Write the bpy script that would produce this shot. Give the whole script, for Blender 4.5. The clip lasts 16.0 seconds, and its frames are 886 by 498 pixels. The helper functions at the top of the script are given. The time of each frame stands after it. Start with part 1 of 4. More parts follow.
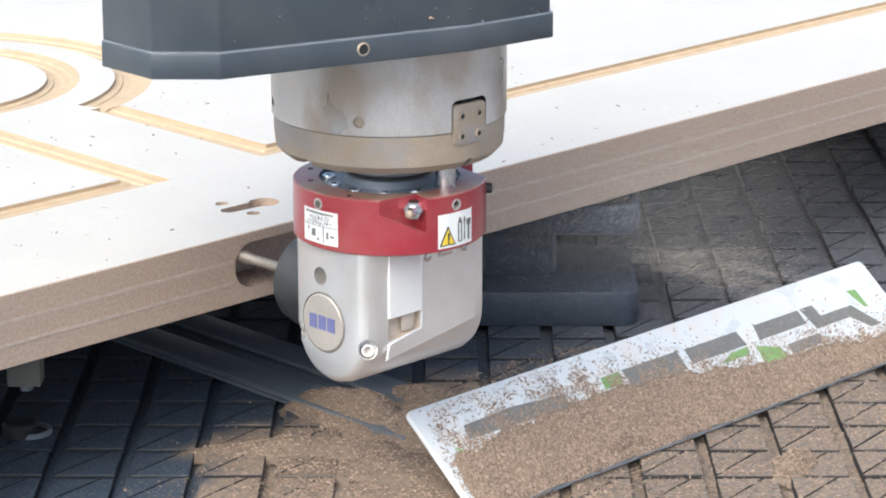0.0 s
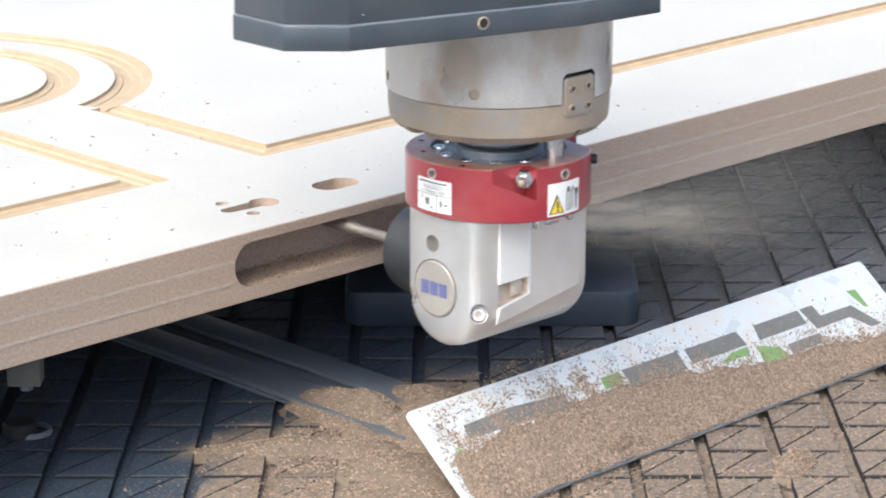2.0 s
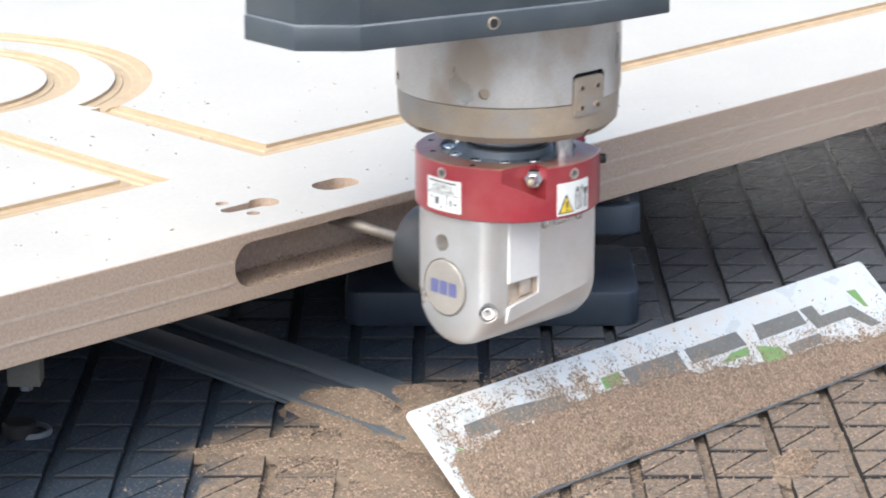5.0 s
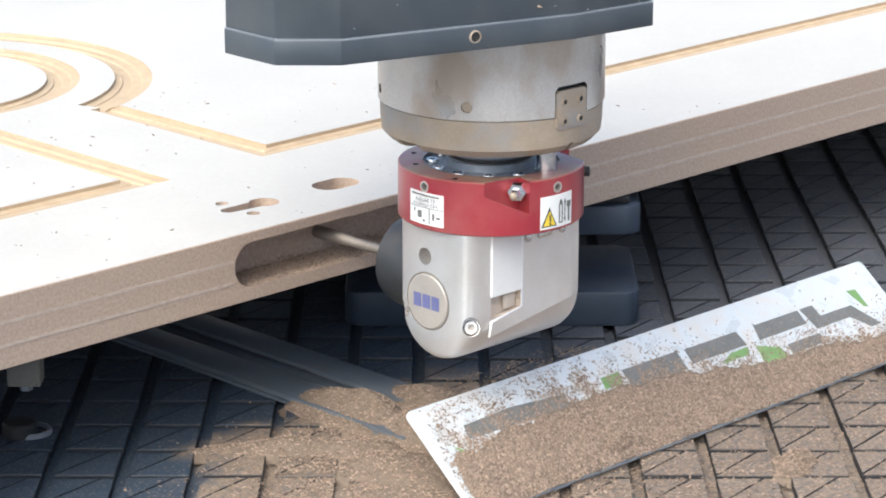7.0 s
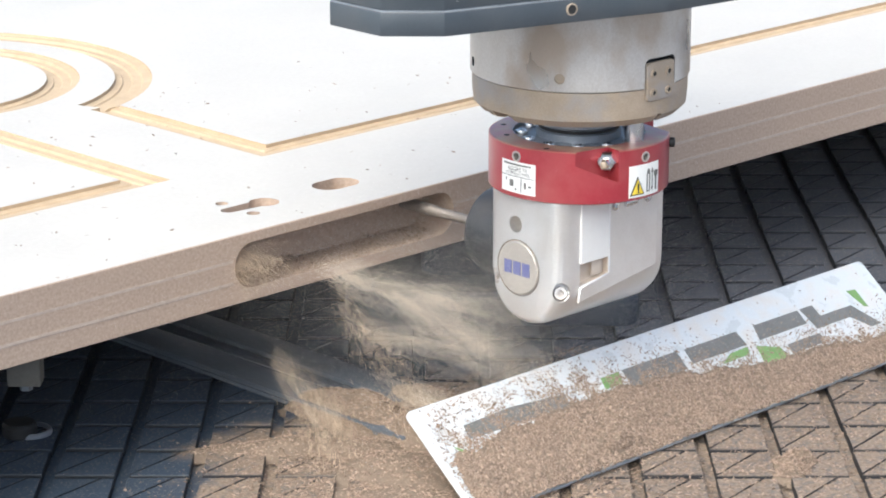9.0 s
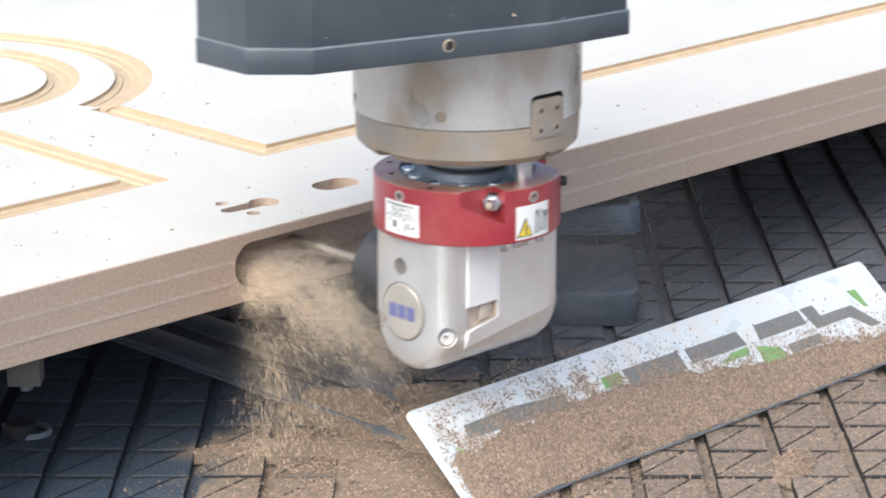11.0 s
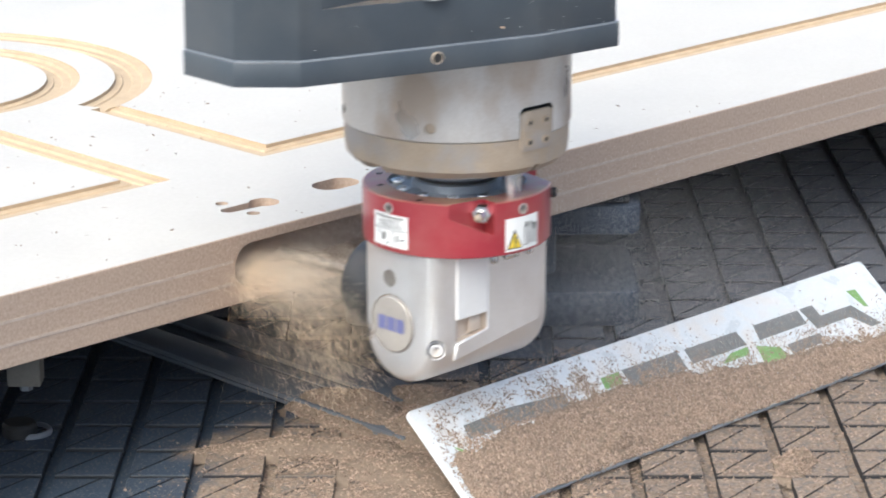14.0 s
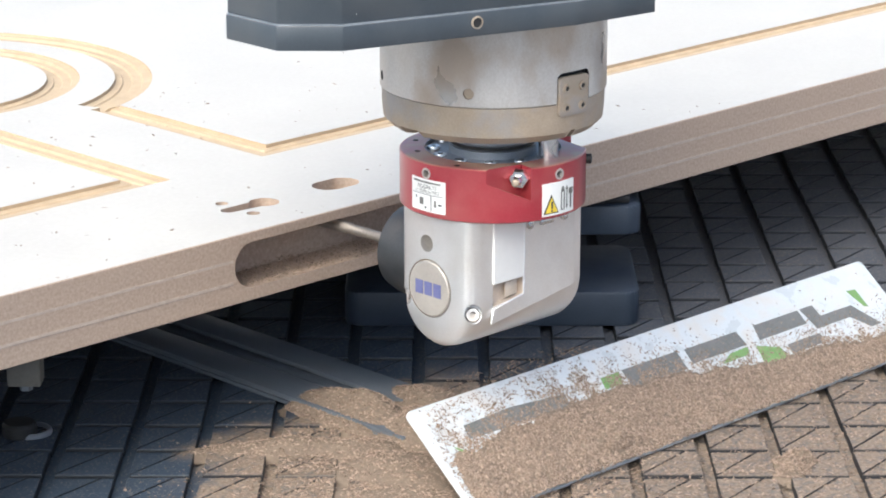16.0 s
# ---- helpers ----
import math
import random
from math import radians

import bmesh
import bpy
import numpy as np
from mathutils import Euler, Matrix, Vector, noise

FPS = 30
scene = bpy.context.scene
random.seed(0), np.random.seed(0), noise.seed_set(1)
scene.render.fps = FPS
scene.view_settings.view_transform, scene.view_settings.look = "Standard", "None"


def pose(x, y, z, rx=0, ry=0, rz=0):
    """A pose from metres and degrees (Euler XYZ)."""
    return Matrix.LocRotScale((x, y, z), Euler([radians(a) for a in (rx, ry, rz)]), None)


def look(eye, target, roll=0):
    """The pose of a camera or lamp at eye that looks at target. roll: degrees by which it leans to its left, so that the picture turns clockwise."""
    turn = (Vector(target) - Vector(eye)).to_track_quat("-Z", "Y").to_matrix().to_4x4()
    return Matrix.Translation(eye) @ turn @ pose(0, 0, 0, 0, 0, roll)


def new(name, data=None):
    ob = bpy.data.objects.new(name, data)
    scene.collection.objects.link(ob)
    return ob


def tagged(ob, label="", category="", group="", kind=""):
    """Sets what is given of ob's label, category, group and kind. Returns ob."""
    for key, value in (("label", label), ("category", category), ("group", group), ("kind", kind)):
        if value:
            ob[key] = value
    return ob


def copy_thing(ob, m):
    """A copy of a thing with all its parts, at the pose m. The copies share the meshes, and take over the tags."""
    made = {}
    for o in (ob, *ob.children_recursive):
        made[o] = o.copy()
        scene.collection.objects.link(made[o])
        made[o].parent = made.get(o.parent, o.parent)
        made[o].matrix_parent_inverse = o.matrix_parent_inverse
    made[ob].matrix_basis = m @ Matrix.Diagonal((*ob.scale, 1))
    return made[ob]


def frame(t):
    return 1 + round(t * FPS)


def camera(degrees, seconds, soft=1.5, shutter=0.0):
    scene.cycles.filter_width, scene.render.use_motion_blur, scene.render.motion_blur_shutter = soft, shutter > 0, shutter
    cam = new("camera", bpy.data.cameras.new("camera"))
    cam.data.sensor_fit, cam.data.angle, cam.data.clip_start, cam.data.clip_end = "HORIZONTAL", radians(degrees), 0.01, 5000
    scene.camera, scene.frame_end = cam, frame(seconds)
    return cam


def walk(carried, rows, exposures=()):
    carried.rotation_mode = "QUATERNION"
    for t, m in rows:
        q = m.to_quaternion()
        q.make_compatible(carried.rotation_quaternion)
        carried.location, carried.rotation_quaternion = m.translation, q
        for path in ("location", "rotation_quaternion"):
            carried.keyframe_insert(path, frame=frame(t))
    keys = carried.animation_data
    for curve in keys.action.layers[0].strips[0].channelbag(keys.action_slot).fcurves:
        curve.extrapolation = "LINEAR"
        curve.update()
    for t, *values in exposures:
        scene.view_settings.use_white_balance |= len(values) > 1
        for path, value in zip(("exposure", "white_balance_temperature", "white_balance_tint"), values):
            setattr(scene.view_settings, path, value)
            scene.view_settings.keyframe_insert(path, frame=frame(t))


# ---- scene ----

# ---------- camera: fixed on a stand ----------
YAW = 44.62
cam = camera(18.63, 16.0, soft=1.9, shutter=0.5)
EYE = pose(-1.2, -1.2147, 0.6013, 90 - 16.576, 0, -YAW)
walk(cam, [(0.0, EYE), (16.0, EYE)], exposures=[(0.0, 1.2, 6330, 3), (16.0, 1.2, 6330, 3)])

# ---------- daylight ----------
world = bpy.data.worlds.new("hall_daylight")
scene.world = world
world.use_nodes = True
wt = world.node_tree
sky = wt.nodes.new("ShaderNodeTexSky")
sky.sky_type = 'NISHITA'
sky.sun_disc = False
SUN_EL, SUN_AZ = 48.0, 254.0
sky.sun_elevation = radians(SUN_EL)
sky.sun_rotation = radians(SUN_AZ)
sky.dust_density = 4.0
sky.air_density = 0.65
wt.links.new(sky.outputs[0], wt.nodes["Background"].inputs[0])
wt.nodes["Background"].inputs[1].default_value = 0.15
sun = new("sun", bpy.data.lights.new("sun", 'SUN'))
sun.data.energy = 1.4
sun.data.angle = radians(65)
sun.data.color = (1.0, 0.985, 0.96)
# the sky's sun_rotation turns clockwise from +Y seen from above
_d = Vector((math.sin(radians(SUN_AZ)) * math.cos(radians(SUN_EL)), math.cos(radians(SUN_AZ)) * math.cos(radians(SUN_EL)), math.sin(radians(SUN_EL))))
sun.matrix_world = look(_d * 5, (0, 0, 0))


# ---------- materials ----------
def material(name, a, b, rough=0.5, metal=0.0, scale=60.0, fine=600.0, bump=0.1, stains=None, stain_amount=0.5, stain_scale=20.0,
             rough_var=0.1, stretch=(1, 1, 1), dust=0.0, coord="Object"):
    """Two base colours mixed by coarse and fine noise, a stain colour in patches, and dust that lies on upward faces."""
    m = bpy.data.materials.new(name)
    m.use_nodes = True
    nt = m.node_tree
    N, L = nt.nodes, nt.links
    bs = N["Principled BSDF"]
    tc = N.new("ShaderNodeTexCoord")
    mp = N.new("ShaderNodeMapping")
    mp.inputs["Scale"].default_value = stretch
    L.new(tc.outputs[coord], mp.inputs[0])

    def nz(s, detail=4.0):
        n = N.new("ShaderNodeTexNoise")
        n.inputs["Scale"].default_value = s
        n.inputs["Detail"].default_value = detail
        L.new(mp.outputs[0], n.inputs["Vector"])
        return n.outputs["Fac"]

    def ramp(f, lo, hi):
        r = N.new("ShaderNodeMapRange")
        r.inputs["From Min"].default_value, r.inputs["From Max"].default_value = lo, hi
        L.new(f, r.inputs["Value"])
        return r.outputs[0]

    def mix(f, x, y):
        k = N.new("ShaderNodeMix")
        k.data_type = 'RGBA'
        if isinstance(f, float):
            k.inputs[0].default_value = f
        else:
            L.new(f, k.inputs[0])
        for sock, v in ((k.inputs[6], x), (k.inputs[7], y)):
            if isinstance(v, tuple):
                sock.default_value = (*v, 1)
            else:
                L.new(v, sock)
        return k.outputs[2]

    def calc(op, x, y):
        k = N.new("ShaderNodeMath")
        k.operation = op
        for sock, v in zip(k.inputs, (x, y)):
            if isinstance(v, (int, float)):
                sock.default_value = v
            else:
                L.new(v, sock)
        return k.outputs[0]

    coarse, finen = nz(scale), nz(fine, 3.0)
    f = calc('ADD', calc('MULTIPLY', coarse, 0.6), calc('MULTIPLY', finen, 0.4))
    col = mix(ramp(f, 0.35, 0.65), a, b)
    if stains:
        s = calc('MULTIPLY', ramp(nz(stain_scale, 6.0), 0.48, 0.66), stain_amount)
        col = mix(s, col, stains)
    rg = ramp(coarse, 0.3, 0.7)
    rr = calc('ADD', calc('MULTIPLY', rg, rough_var), rough - rough_var / 2)
    if dust > 0:
        g = N.new("ShaderNodeNewGeometry")
        sx = N.new("ShaderNodeSeparateXYZ")
        L.new(g.outputs["Normal"], sx.inputs[0])
        up = ramp(sx.outputs[2], 0.2, 0.9)
        dm = calc('MULTIPLY', calc('MULTIPLY', up, ramp(nz(45.0, 8.0), 0.3, 0.6)), dust)
        col = mix(dm, col, (0.42, 0.31, 0.21))
        rr = calc('ADD', rr, calc('MULTIPLY', dm, 0.4))
    L.new(col, bs.inputs["Base Color"])
    L.new(rr, bs.inputs["Roughness"])
    bs.inputs["Metallic"].default_value = metal
    if bump:
        bp = N.new("ShaderNodeBump")
        bp.inputs["Strength"].default_value = bump
        bp.inputs["Distance"].default_value = 0.0008
        L.new(f, bp.inputs["Height"])
        L.new(bp.outputs[0], bs.inputs["Normal"])
    return m


M_FACE = material("door_face_white_mdf", (0.455, 0.432, 0.395), (0.505, 0.482, 0.445), 0.5, bump=0.02, scale=18, fine=300)
M_CORE = material("mdf_core", (0.315, 0.235, 0.182), (0.46, 0.358, 0.285), 0.85, bump=0.4, scale=520, fine=1500)
M_GROOVE = material("mdf_routed", (0.40, 0.30, 0.195), (0.48, 0.37, 0.25), 0.8, bump=0.2, scale=90, fine=900)
M_SEAM = material("pale_core_band", (0.37, 0.297, 0.245), (0.48, 0.395, 0.335), 0.8, scale=200, fine=1200, bump=0.3)
M_LINE = material("dark_glue_line", (0.20, 0.175, 0.16), (0.30, 0.26, 0.235), 0.7, scale=60)
M_BRACKET = material("dull_bracket_paint", (0.085, 0.080, 0.068), (0.12, 0.112, 0.098), 0.6)
M_POCKET = material("dusty_pocket_metal", (0.55, 0.46, 0.38), (0.66, 0.57, 0.48), 0.6, metal=0.2, bump=0.1)
M_CREAM = material("cream_badge_plastic", (0.36, 0.33, 0.30), (0.43, 0.40, 0.36), 0.35, metal=0.2, bump=0.0)
# the red's dust on upward faces also paints the pale sheen on the ring's top
M_RED = material("red_anodised", (0.35, 0.028, 0.044), (0.41, 0.042, 0.060), 0.36, metal=0.35, bump=0.05, scale=40, fine=900, stains=(0.40, 0.19, 0.15), stain_amount=0.3, dust=0.8)
_b = M_RED.node_tree.nodes["Principled BSDF"].inputs
_b["Coat Weight"].default_value, _b["Coat Roughness"].default_value = 0.6, 0.25
M_ALU = material("satin_aluminium", (0.78, 0.775, 0.77), (0.87, 0.865, 0.86), 0.36, metal=0.7, bump=0.05, scale=30, fine=900, stains=(0.58, 0.53, 0.47), stain_amount=0.3, dust=0.12)
M_STEEL = material("dusty_spindle_steel", (0.50, 0.47, 0.44), (0.64, 0.62, 0.60), 0.42, metal=0.6, bump=0.12, scale=42, fine=900, stains=(0.42, 0.33, 0.25), stain_amount=0.8, stain_scale=30, rough_var=0.35, stretch=(1, 1, 0.7))
M_STEEL_LOW = material("dust_caked_steel", (0.34, 0.275, 0.21), (0.44, 0.36, 0.28), 0.6, metal=0.35, bump=0.2, scale=50, fine=900, stains=(0.28, 0.32, 0.38), stain_amount=0.45, stain_scale=36)
M_BRIGHT = material("bright_steel", (0.55, 0.55, 0.56), (0.68, 0.68, 0.68), 0.25, metal=1.0, bump=0.02)
M_TOOLST = material("cutter_steel", (0.20, 0.17, 0.145), (0.30, 0.265, 0.235), 0.55, metal=0.6, bump=0.05)
M_GREY = material("grey_collar", (0.26, 0.29, 0.33), (0.34, 0.37, 0.41), 0.38, metal=0.6, bump=0.03)
M_NUT = material("black_collet_nut", (0.040, 0.043, 0.047), (0.060, 0.063, 0.067), 0.45, metal=0.3, dust=0.15)
M_COVER = material("dark_grey_housing_paint", (0.040, 0.050, 0.062), (0.052, 0.064, 0.078), 0.42, bump=0.12, scale=30, fine=1200, stains=(0.10, 0.105, 0.11), stain_amount=0.3, dust=0.25)
M_BLACK = material("rubber_and_recess_black", (0.012, 0.012, 0.013), (0.02, 0.02, 0.02), 0.6)
M_RAIL = material("dark_anodised_rail", (0.078, 0.094, 0.116), (0.106, 0.124, 0.148), 0.42, bump=0.08, stains=(0.10, 0.08, 0.06), stain_amount=0.2)
M_POD = material("grey_blue_pod", (0.024, 0.035, 0.054), (0.036, 0.050, 0.074), 0.5, stains=(0.06, 0.075, 0.10), stain_amount=0.25, dust=0.03)
M_LABEL = material("printed_label_white", (0.78, 0.78, 0.76), (0.82, 0.82, 0.80), 0.4, bump=0.0, scale=20, fine=200)
M_PAPER = material("blank_label", (0.74, 0.73, 0.71), (0.78, 0.77, 0.75), 0.45, bump=0.0, scale=20, fine=200)
M_INK = material("black_ink", (0.03, 0.03, 0.035), (0.06, 0.06, 0.065), 0.5, bump=0.0)
M_BLUE = material("blue_grey_print", (0.11, 0.12, 0.26), (0.14, 0.15, 0.30), 0.5, bump=0.0)
M_YELLOW = material("yellow_print", (0.80, 0.58, 0.05), (0.84, 0.62, 0.08), 0.45, bump=0.0)
M_PLATE = material("white_acrylic_plate", (0.52, 0.545, 0.56), (0.58, 0.605, 0.62), 0.3, bump=0.02, stains=(0.55, 0.44, 0.34), stain_amount=0.35, stain_scale=60)
M_PGREY = material("grey_lettering", (0.125, 0.125, 0.115), (0.18, 0.175, 0.165), 0.5, bump=0.05)
M_PGREEN = material("green_lettering", (0.15, 0.27, 0.09), (0.20, 0.32, 0.12), 0.5, bump=0.05)
M_DUST = material("mdf_dust", (0.145, 0.109, 0.081), (0.220, 0.169, 0.128), 0.95, bump=0.8, scale=180, fine=900)
M_CHIP = material("mdf_chip", (0.27, 0.182, 0.122), (0.52, 0.385, 0.28), 0.9, bump=0.0, scale=120, fine=400)
_n = M_CHIP.node_tree
_g, _r = _n.nodes.new("ShaderNodeNewGeometry"), _n.nodes.new("ShaderNodeMix")
_r.data_type = 'RGBA'
_r.inputs[6].default_value, _r.inputs[7].default_value = (0.140, 0.098, 0.072, 1), (0.37, 0.275, 0.207, 1)
_n.links.new(_g.outputs["Random Per Island"], _r.inputs[0])
_n.links.new(_r.outputs[2], _n.nodes["Principled BSDF"].inputs["Base Color"])


def air_dust(name, colour):
    """Loose dust in the air: light scatters off each grain and through it."""
    m = bpy.data.materials.new(name)
    m.use_nodes = True
    nt = m.node_tree
    nt.nodes.remove(nt.nodes["Principled BSDF"])
    d, t, k = nt.nodes.new("ShaderNodeBsdfDiffuse"), nt.nodes.new("ShaderNodeBsdfTranslucent"), nt.nodes.new("ShaderNodeMixShader")
    g, v = nt.nodes.new("ShaderNodeNewGeometry"), nt.nodes.new("ShaderNodeMix")
    v.data_type = 'RGBA'
    v.inputs[6].default_value = (*[0.82 * q for q in colour], 1)
    v.inputs[7].default_value = (*[min(0.92, 1.14 * q) for q in colour], 1)
    nt.links.new(g.outputs["Random Per Island"], v.inputs[0])
    for n in (d, t):
        nt.links.new(v.outputs[2], n.inputs["Color"])
    k.inputs[0].default_value = 0.45
    nt.links.new(d.outputs[0], k.inputs[1])
    nt.links.new(t.outputs[0], k.inputs[2])
    nt.links.new(k.outputs[0], nt.nodes["Material Output"].inputs["Surface"])
    return m


M_AIRDUST = air_dust("airborne_mdf_dust", (0.80, 0.66, 0.50))
M_PALEDUST = air_dust("fine_airborne_dust", (0.78, 0.69, 0.57))
M_HAZE = air_dust("fine_pale_dust", (0.76, 0.73, 0.69))
M_WALL = material("plain_hall_wall", (0.55, 0.55, 0.53), (0.62, 0.62, 0.60), 0.9, scale=2, fine=60)
M_FLOOR = material("concrete_floor", (0.26, 0.26, 0.25), (0.34, 0.33, 0.32), 0.85, scale=3, fine=80)


def block_material():
    """Black moulded blocks under a drifted coat of wood dust that thins out away from the cut."""
    m = bpy.data.materials.new("table_block_plastic")
    m.use_nodes = True
    nt = m.node_tree
    N, L = nt.nodes, nt.links
    bs = N["Principled BSDF"]
    g = N.new("ShaderNodeNewGeometry")

    def calc(op, x, y=0.0, z=0.0):
        k = N.new("ShaderNodeMath")
        k.operation = op
        for sock, v in zip(k.inputs, (x, y, z)):
            if isinstance(v, (int, float)):
                sock.default_value = v
            else:
                L.new(v, sock)
        return k.outputs[0]

    def nz(s, d):
        n = N.new("ShaderNodeTexNoise")
        n.inputs["Scale"].default_value, n.inputs["Detail"].default_value = s, d
        L.new(g.outputs["Position"], n.inputs["Vector"])
        return n.outputs["Fac"]

    def step(f, lo, hi):
        r = N.new("ShaderNodeMapRange")
        r.interpolation_type = 'SMOOTHSTEP'
        r.inputs["From Min"].default_value, r.inputs["From Max"].default_value = lo, hi
        L.new(f, r.inputs["Value"])
        return r.outputs[0]

    sp = N.new("ShaderNodeSeparateXYZ")
    L.new(g.outputs["Position"], sp.inputs[0])
    nr = N.new("ShaderNodeSeparateXYZ")
    L.new(g.outputs["Normal"], nr.inputs[0])
    # along the cut and out from the door's edge
    c, s = math.cos(radians(YAW)), math.sin(radians(YAW))
    across = calc('ADD', calc('MULTIPLY', sp.outputs[0], c), calc('MULTIPLY', sp.outputs[1], -s))
    out = calc('ADD', calc('MULTIPLY', sp.outputs[0], s), calc('MULTIPLY', sp.outputs[1], c))
    wob = calc('MULTIPLY', calc('SUBTRACT', nz(24.0, 9.0), 0.5), 0.14)
    heavy = calc('MULTIPLY', step(calc('ADD', across, wob), -0.172, -0.140), step(calc('ADD', calc('MULTIPLY', sp.outputs[1], -1.0), calc('MULTIPLY', wob, 0.6)), -0.036, -0.016))
    heavy = calc('MULTIPLY', heavy, calc('MAXIMUM', step(calc('ADD', calc('MULTIPLY', sp.outputs[0], -1.0), wob), -0.06, 0.02), step(calc('MULTIPLY', sp.outputs[1], -1.0), 0.10, 0.14)))
    light = calc('MULTIPLY', step(calc('ADD', across, wob), -0.06, 0.20), 0.24)
    # the spill thins out away from the cut
    away = calc('SQRT', calc('ADD', calc('POWER', calc('ADD', sp.outputs[0], -0.05), 2.0), calc('POWER', calc('ADD', sp.outputs[1], 0.15), 2.0)))
    heavy = calc('MULTIPLY', heavy, calc('SUBTRACT', 1.0, step(calc('ADD', away, wob), 0.50, 0.85)))
    cover = calc('MAXIMUM', heavy, light)
    grain = step(nz(160.0, 6.0), 0.36, 0.56)
    k = calc('MULTIPLY', cover, calc('ADD', 0.62, calc('MULTIPLY', grain, 0.38)))
    k = calc('MULTIPLY', k, calc('ADD', 0.06, calc('MULTIPLY', step(nr.outputs[2], 0.2, 0.8), 0.94)))
    info = N.new("ShaderNodeObjectInfo")
    base = N.new("ShaderNodeMix")
    base.data_type = 'RGBA'
    base.inputs[6].default_value = (0.019, 0.034, 0.057, 1)
    base.inputs[7].default_value = (0.038, 0.058, 0.088, 1)
    L.new(calc('ADD', calc('MULTIPLY', nz(120.0, 4.0), 0.8), calc('MULTIPLY', info.outputs["Random"], 0.25)), base.inputs[0])
    speck = N.new("ShaderNodeMix")
    speck.data_type = 'RGBA'
    L.new(calc('MULTIPLY', calc('MULTIPLY', step(nz(520.0, 2.0), 0.60, 0.65), 0.45), step(nr.outputs[2], 0.3, 0.9)), speck.inputs[0])
    # upright faces get a near-black colour, painting in the shade of the joints
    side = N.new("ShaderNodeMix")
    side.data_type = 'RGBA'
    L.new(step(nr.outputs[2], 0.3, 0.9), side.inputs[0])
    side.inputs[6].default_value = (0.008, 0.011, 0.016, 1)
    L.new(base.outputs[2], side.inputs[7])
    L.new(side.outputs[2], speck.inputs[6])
    speck.inputs[7].default_value = (0.32, 0.26, 0.20, 1)
    dcol = N.new("ShaderNodeMix")
    dcol.data_type = 'RGBA'
    L.new(step(nz(420.0, 4.0), 0.3, 0.7), dcol.inputs[0])
    dcol.inputs[6].default_value = (0.160, 0.121, 0.090, 1)
    dcol.inputs[7].default_value = (0.262, 0.202, 0.152, 1)
    fin = N.new("ShaderNodeMix")
    fin.data_type = 'RGBA'
    L.new(k, fin.inputs[0])
    L.new(speck.outputs[2], fin.inputs[6])
    L.new(dcol.outputs[2], fin.inputs[7])
    L.new(fin.outputs[2], bs.inputs["Base Color"])
    L.new(calc('ADD', 0.62, calc('MULTIPLY', k, 0.33)), bs.inputs["Roughness"])
    bp = N.new("ShaderNodeBump")
    bp.inputs["Strength"].default_value, bp.inputs["Distance"].default_value = 0.5, 0.001
    L.new(calc('ADD', nz(500.0, 4.0), calc('MULTIPLY', k, 0.8)), bp.inputs["Height"])
    L.new(bp.outputs[0], bs.inputs["Normal"])
    return m


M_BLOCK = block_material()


# ---------- mesh helpers ----------
def smooth(me, angle=35):
    me.polygons.foreach_set("use_smooth", [True] * len(me.polygons))
    me.set_sharp_from_angle(angle=radians(angle))


def to_mesh(name, bm, mats, smoothed=True):
    bmesh.ops.recalc_face_normals(bm, faces=bm.faces)
    me = bpy.data.meshes.new(name)
    bm.to_mesh(me)
    bm.free()
    for m in mats if isinstance(mats, (list, tuple)) else [mats]:
        me.materials.append(m)
    if smoothed:
        smooth(me)
    return me


def part(name, bm, material_, parent=None, label="", m=None):
    ob = new(name, to_mesh(name, bm, material_) if isinstance(bm, bmesh.types.BMesh) else bm)
    if parent:
        ob.parent = parent
    if m is not None:
        ob.matrix_basis = m
    if label:
        tagged(ob, label)
    return ob


def thing(name, m, label, category, group="", kind=""):
    e = new(name)
    e.empty_display_size = 0.02
    e.matrix_basis = m
    return tagged(e, label, category, group, kind)


def box(x0, y0, z0, x1, y1, z1, bevel=0.0, bm=None, segs=2):
    own = bmesh.new()
    r = bmesh.ops.create_cube(own, size=1.0)
    for v in own.verts:
        v.co = Vector(((x0 + x1) / 2 + v.co.x * (x1 - x0), (y0 + y1) / 2 + v.co.y * (y1 - y0), (z0 + z1) / 2 + v.co.z * (z1 - z0)))
    if bevel:
        bmesh.ops.bevel(own, geom=own.edges[:], offset=bevel, segments=segs, affect='EDGES', profile=0.5)
    return add_to(own, bm)


def add_to(own, bm, m=None):
    if m is not None:
        own.transform(m)
    if bm is None:
        return own
    me = bpy.data.meshes.new("tmp")
    own.to_mesh(me)
    own.free()
    bm.from_mesh(me)
    bpy.data.meshes.remove(me)
    return bm


def lathe(profile, n=64, bm=None, m=None):
    """A closed body turned about z from (radius, z) pairs; ends on the axis are capped."""
    own = bmesh.new()
    rings = []
    for r, z in profile:
        if r < 1e-6:
            rings.append([own.verts.new((0, 0, z))])
        else:
            rings.append([own.verts.new((r * math.cos(2 * math.pi * i / n), r * math.sin(2 * math.pi * i / n), z)) for i in range(n)])
    for a, b in zip(rings, rings[1:]):
        for i in range(n):
            j = (i + 1) % n
            if len(a) == 1 and len(b) > 1:
                own.faces.new((a[0], b[i], b[j]))
            elif len(b) == 1 and len(a) > 1:
                own.faces.new((a[i], a[j], b[0]))
            elif len(a) > 1:
                own.faces.new((a[i], a[j], b[j], b[i]))
    return add_to(own, bm, m)


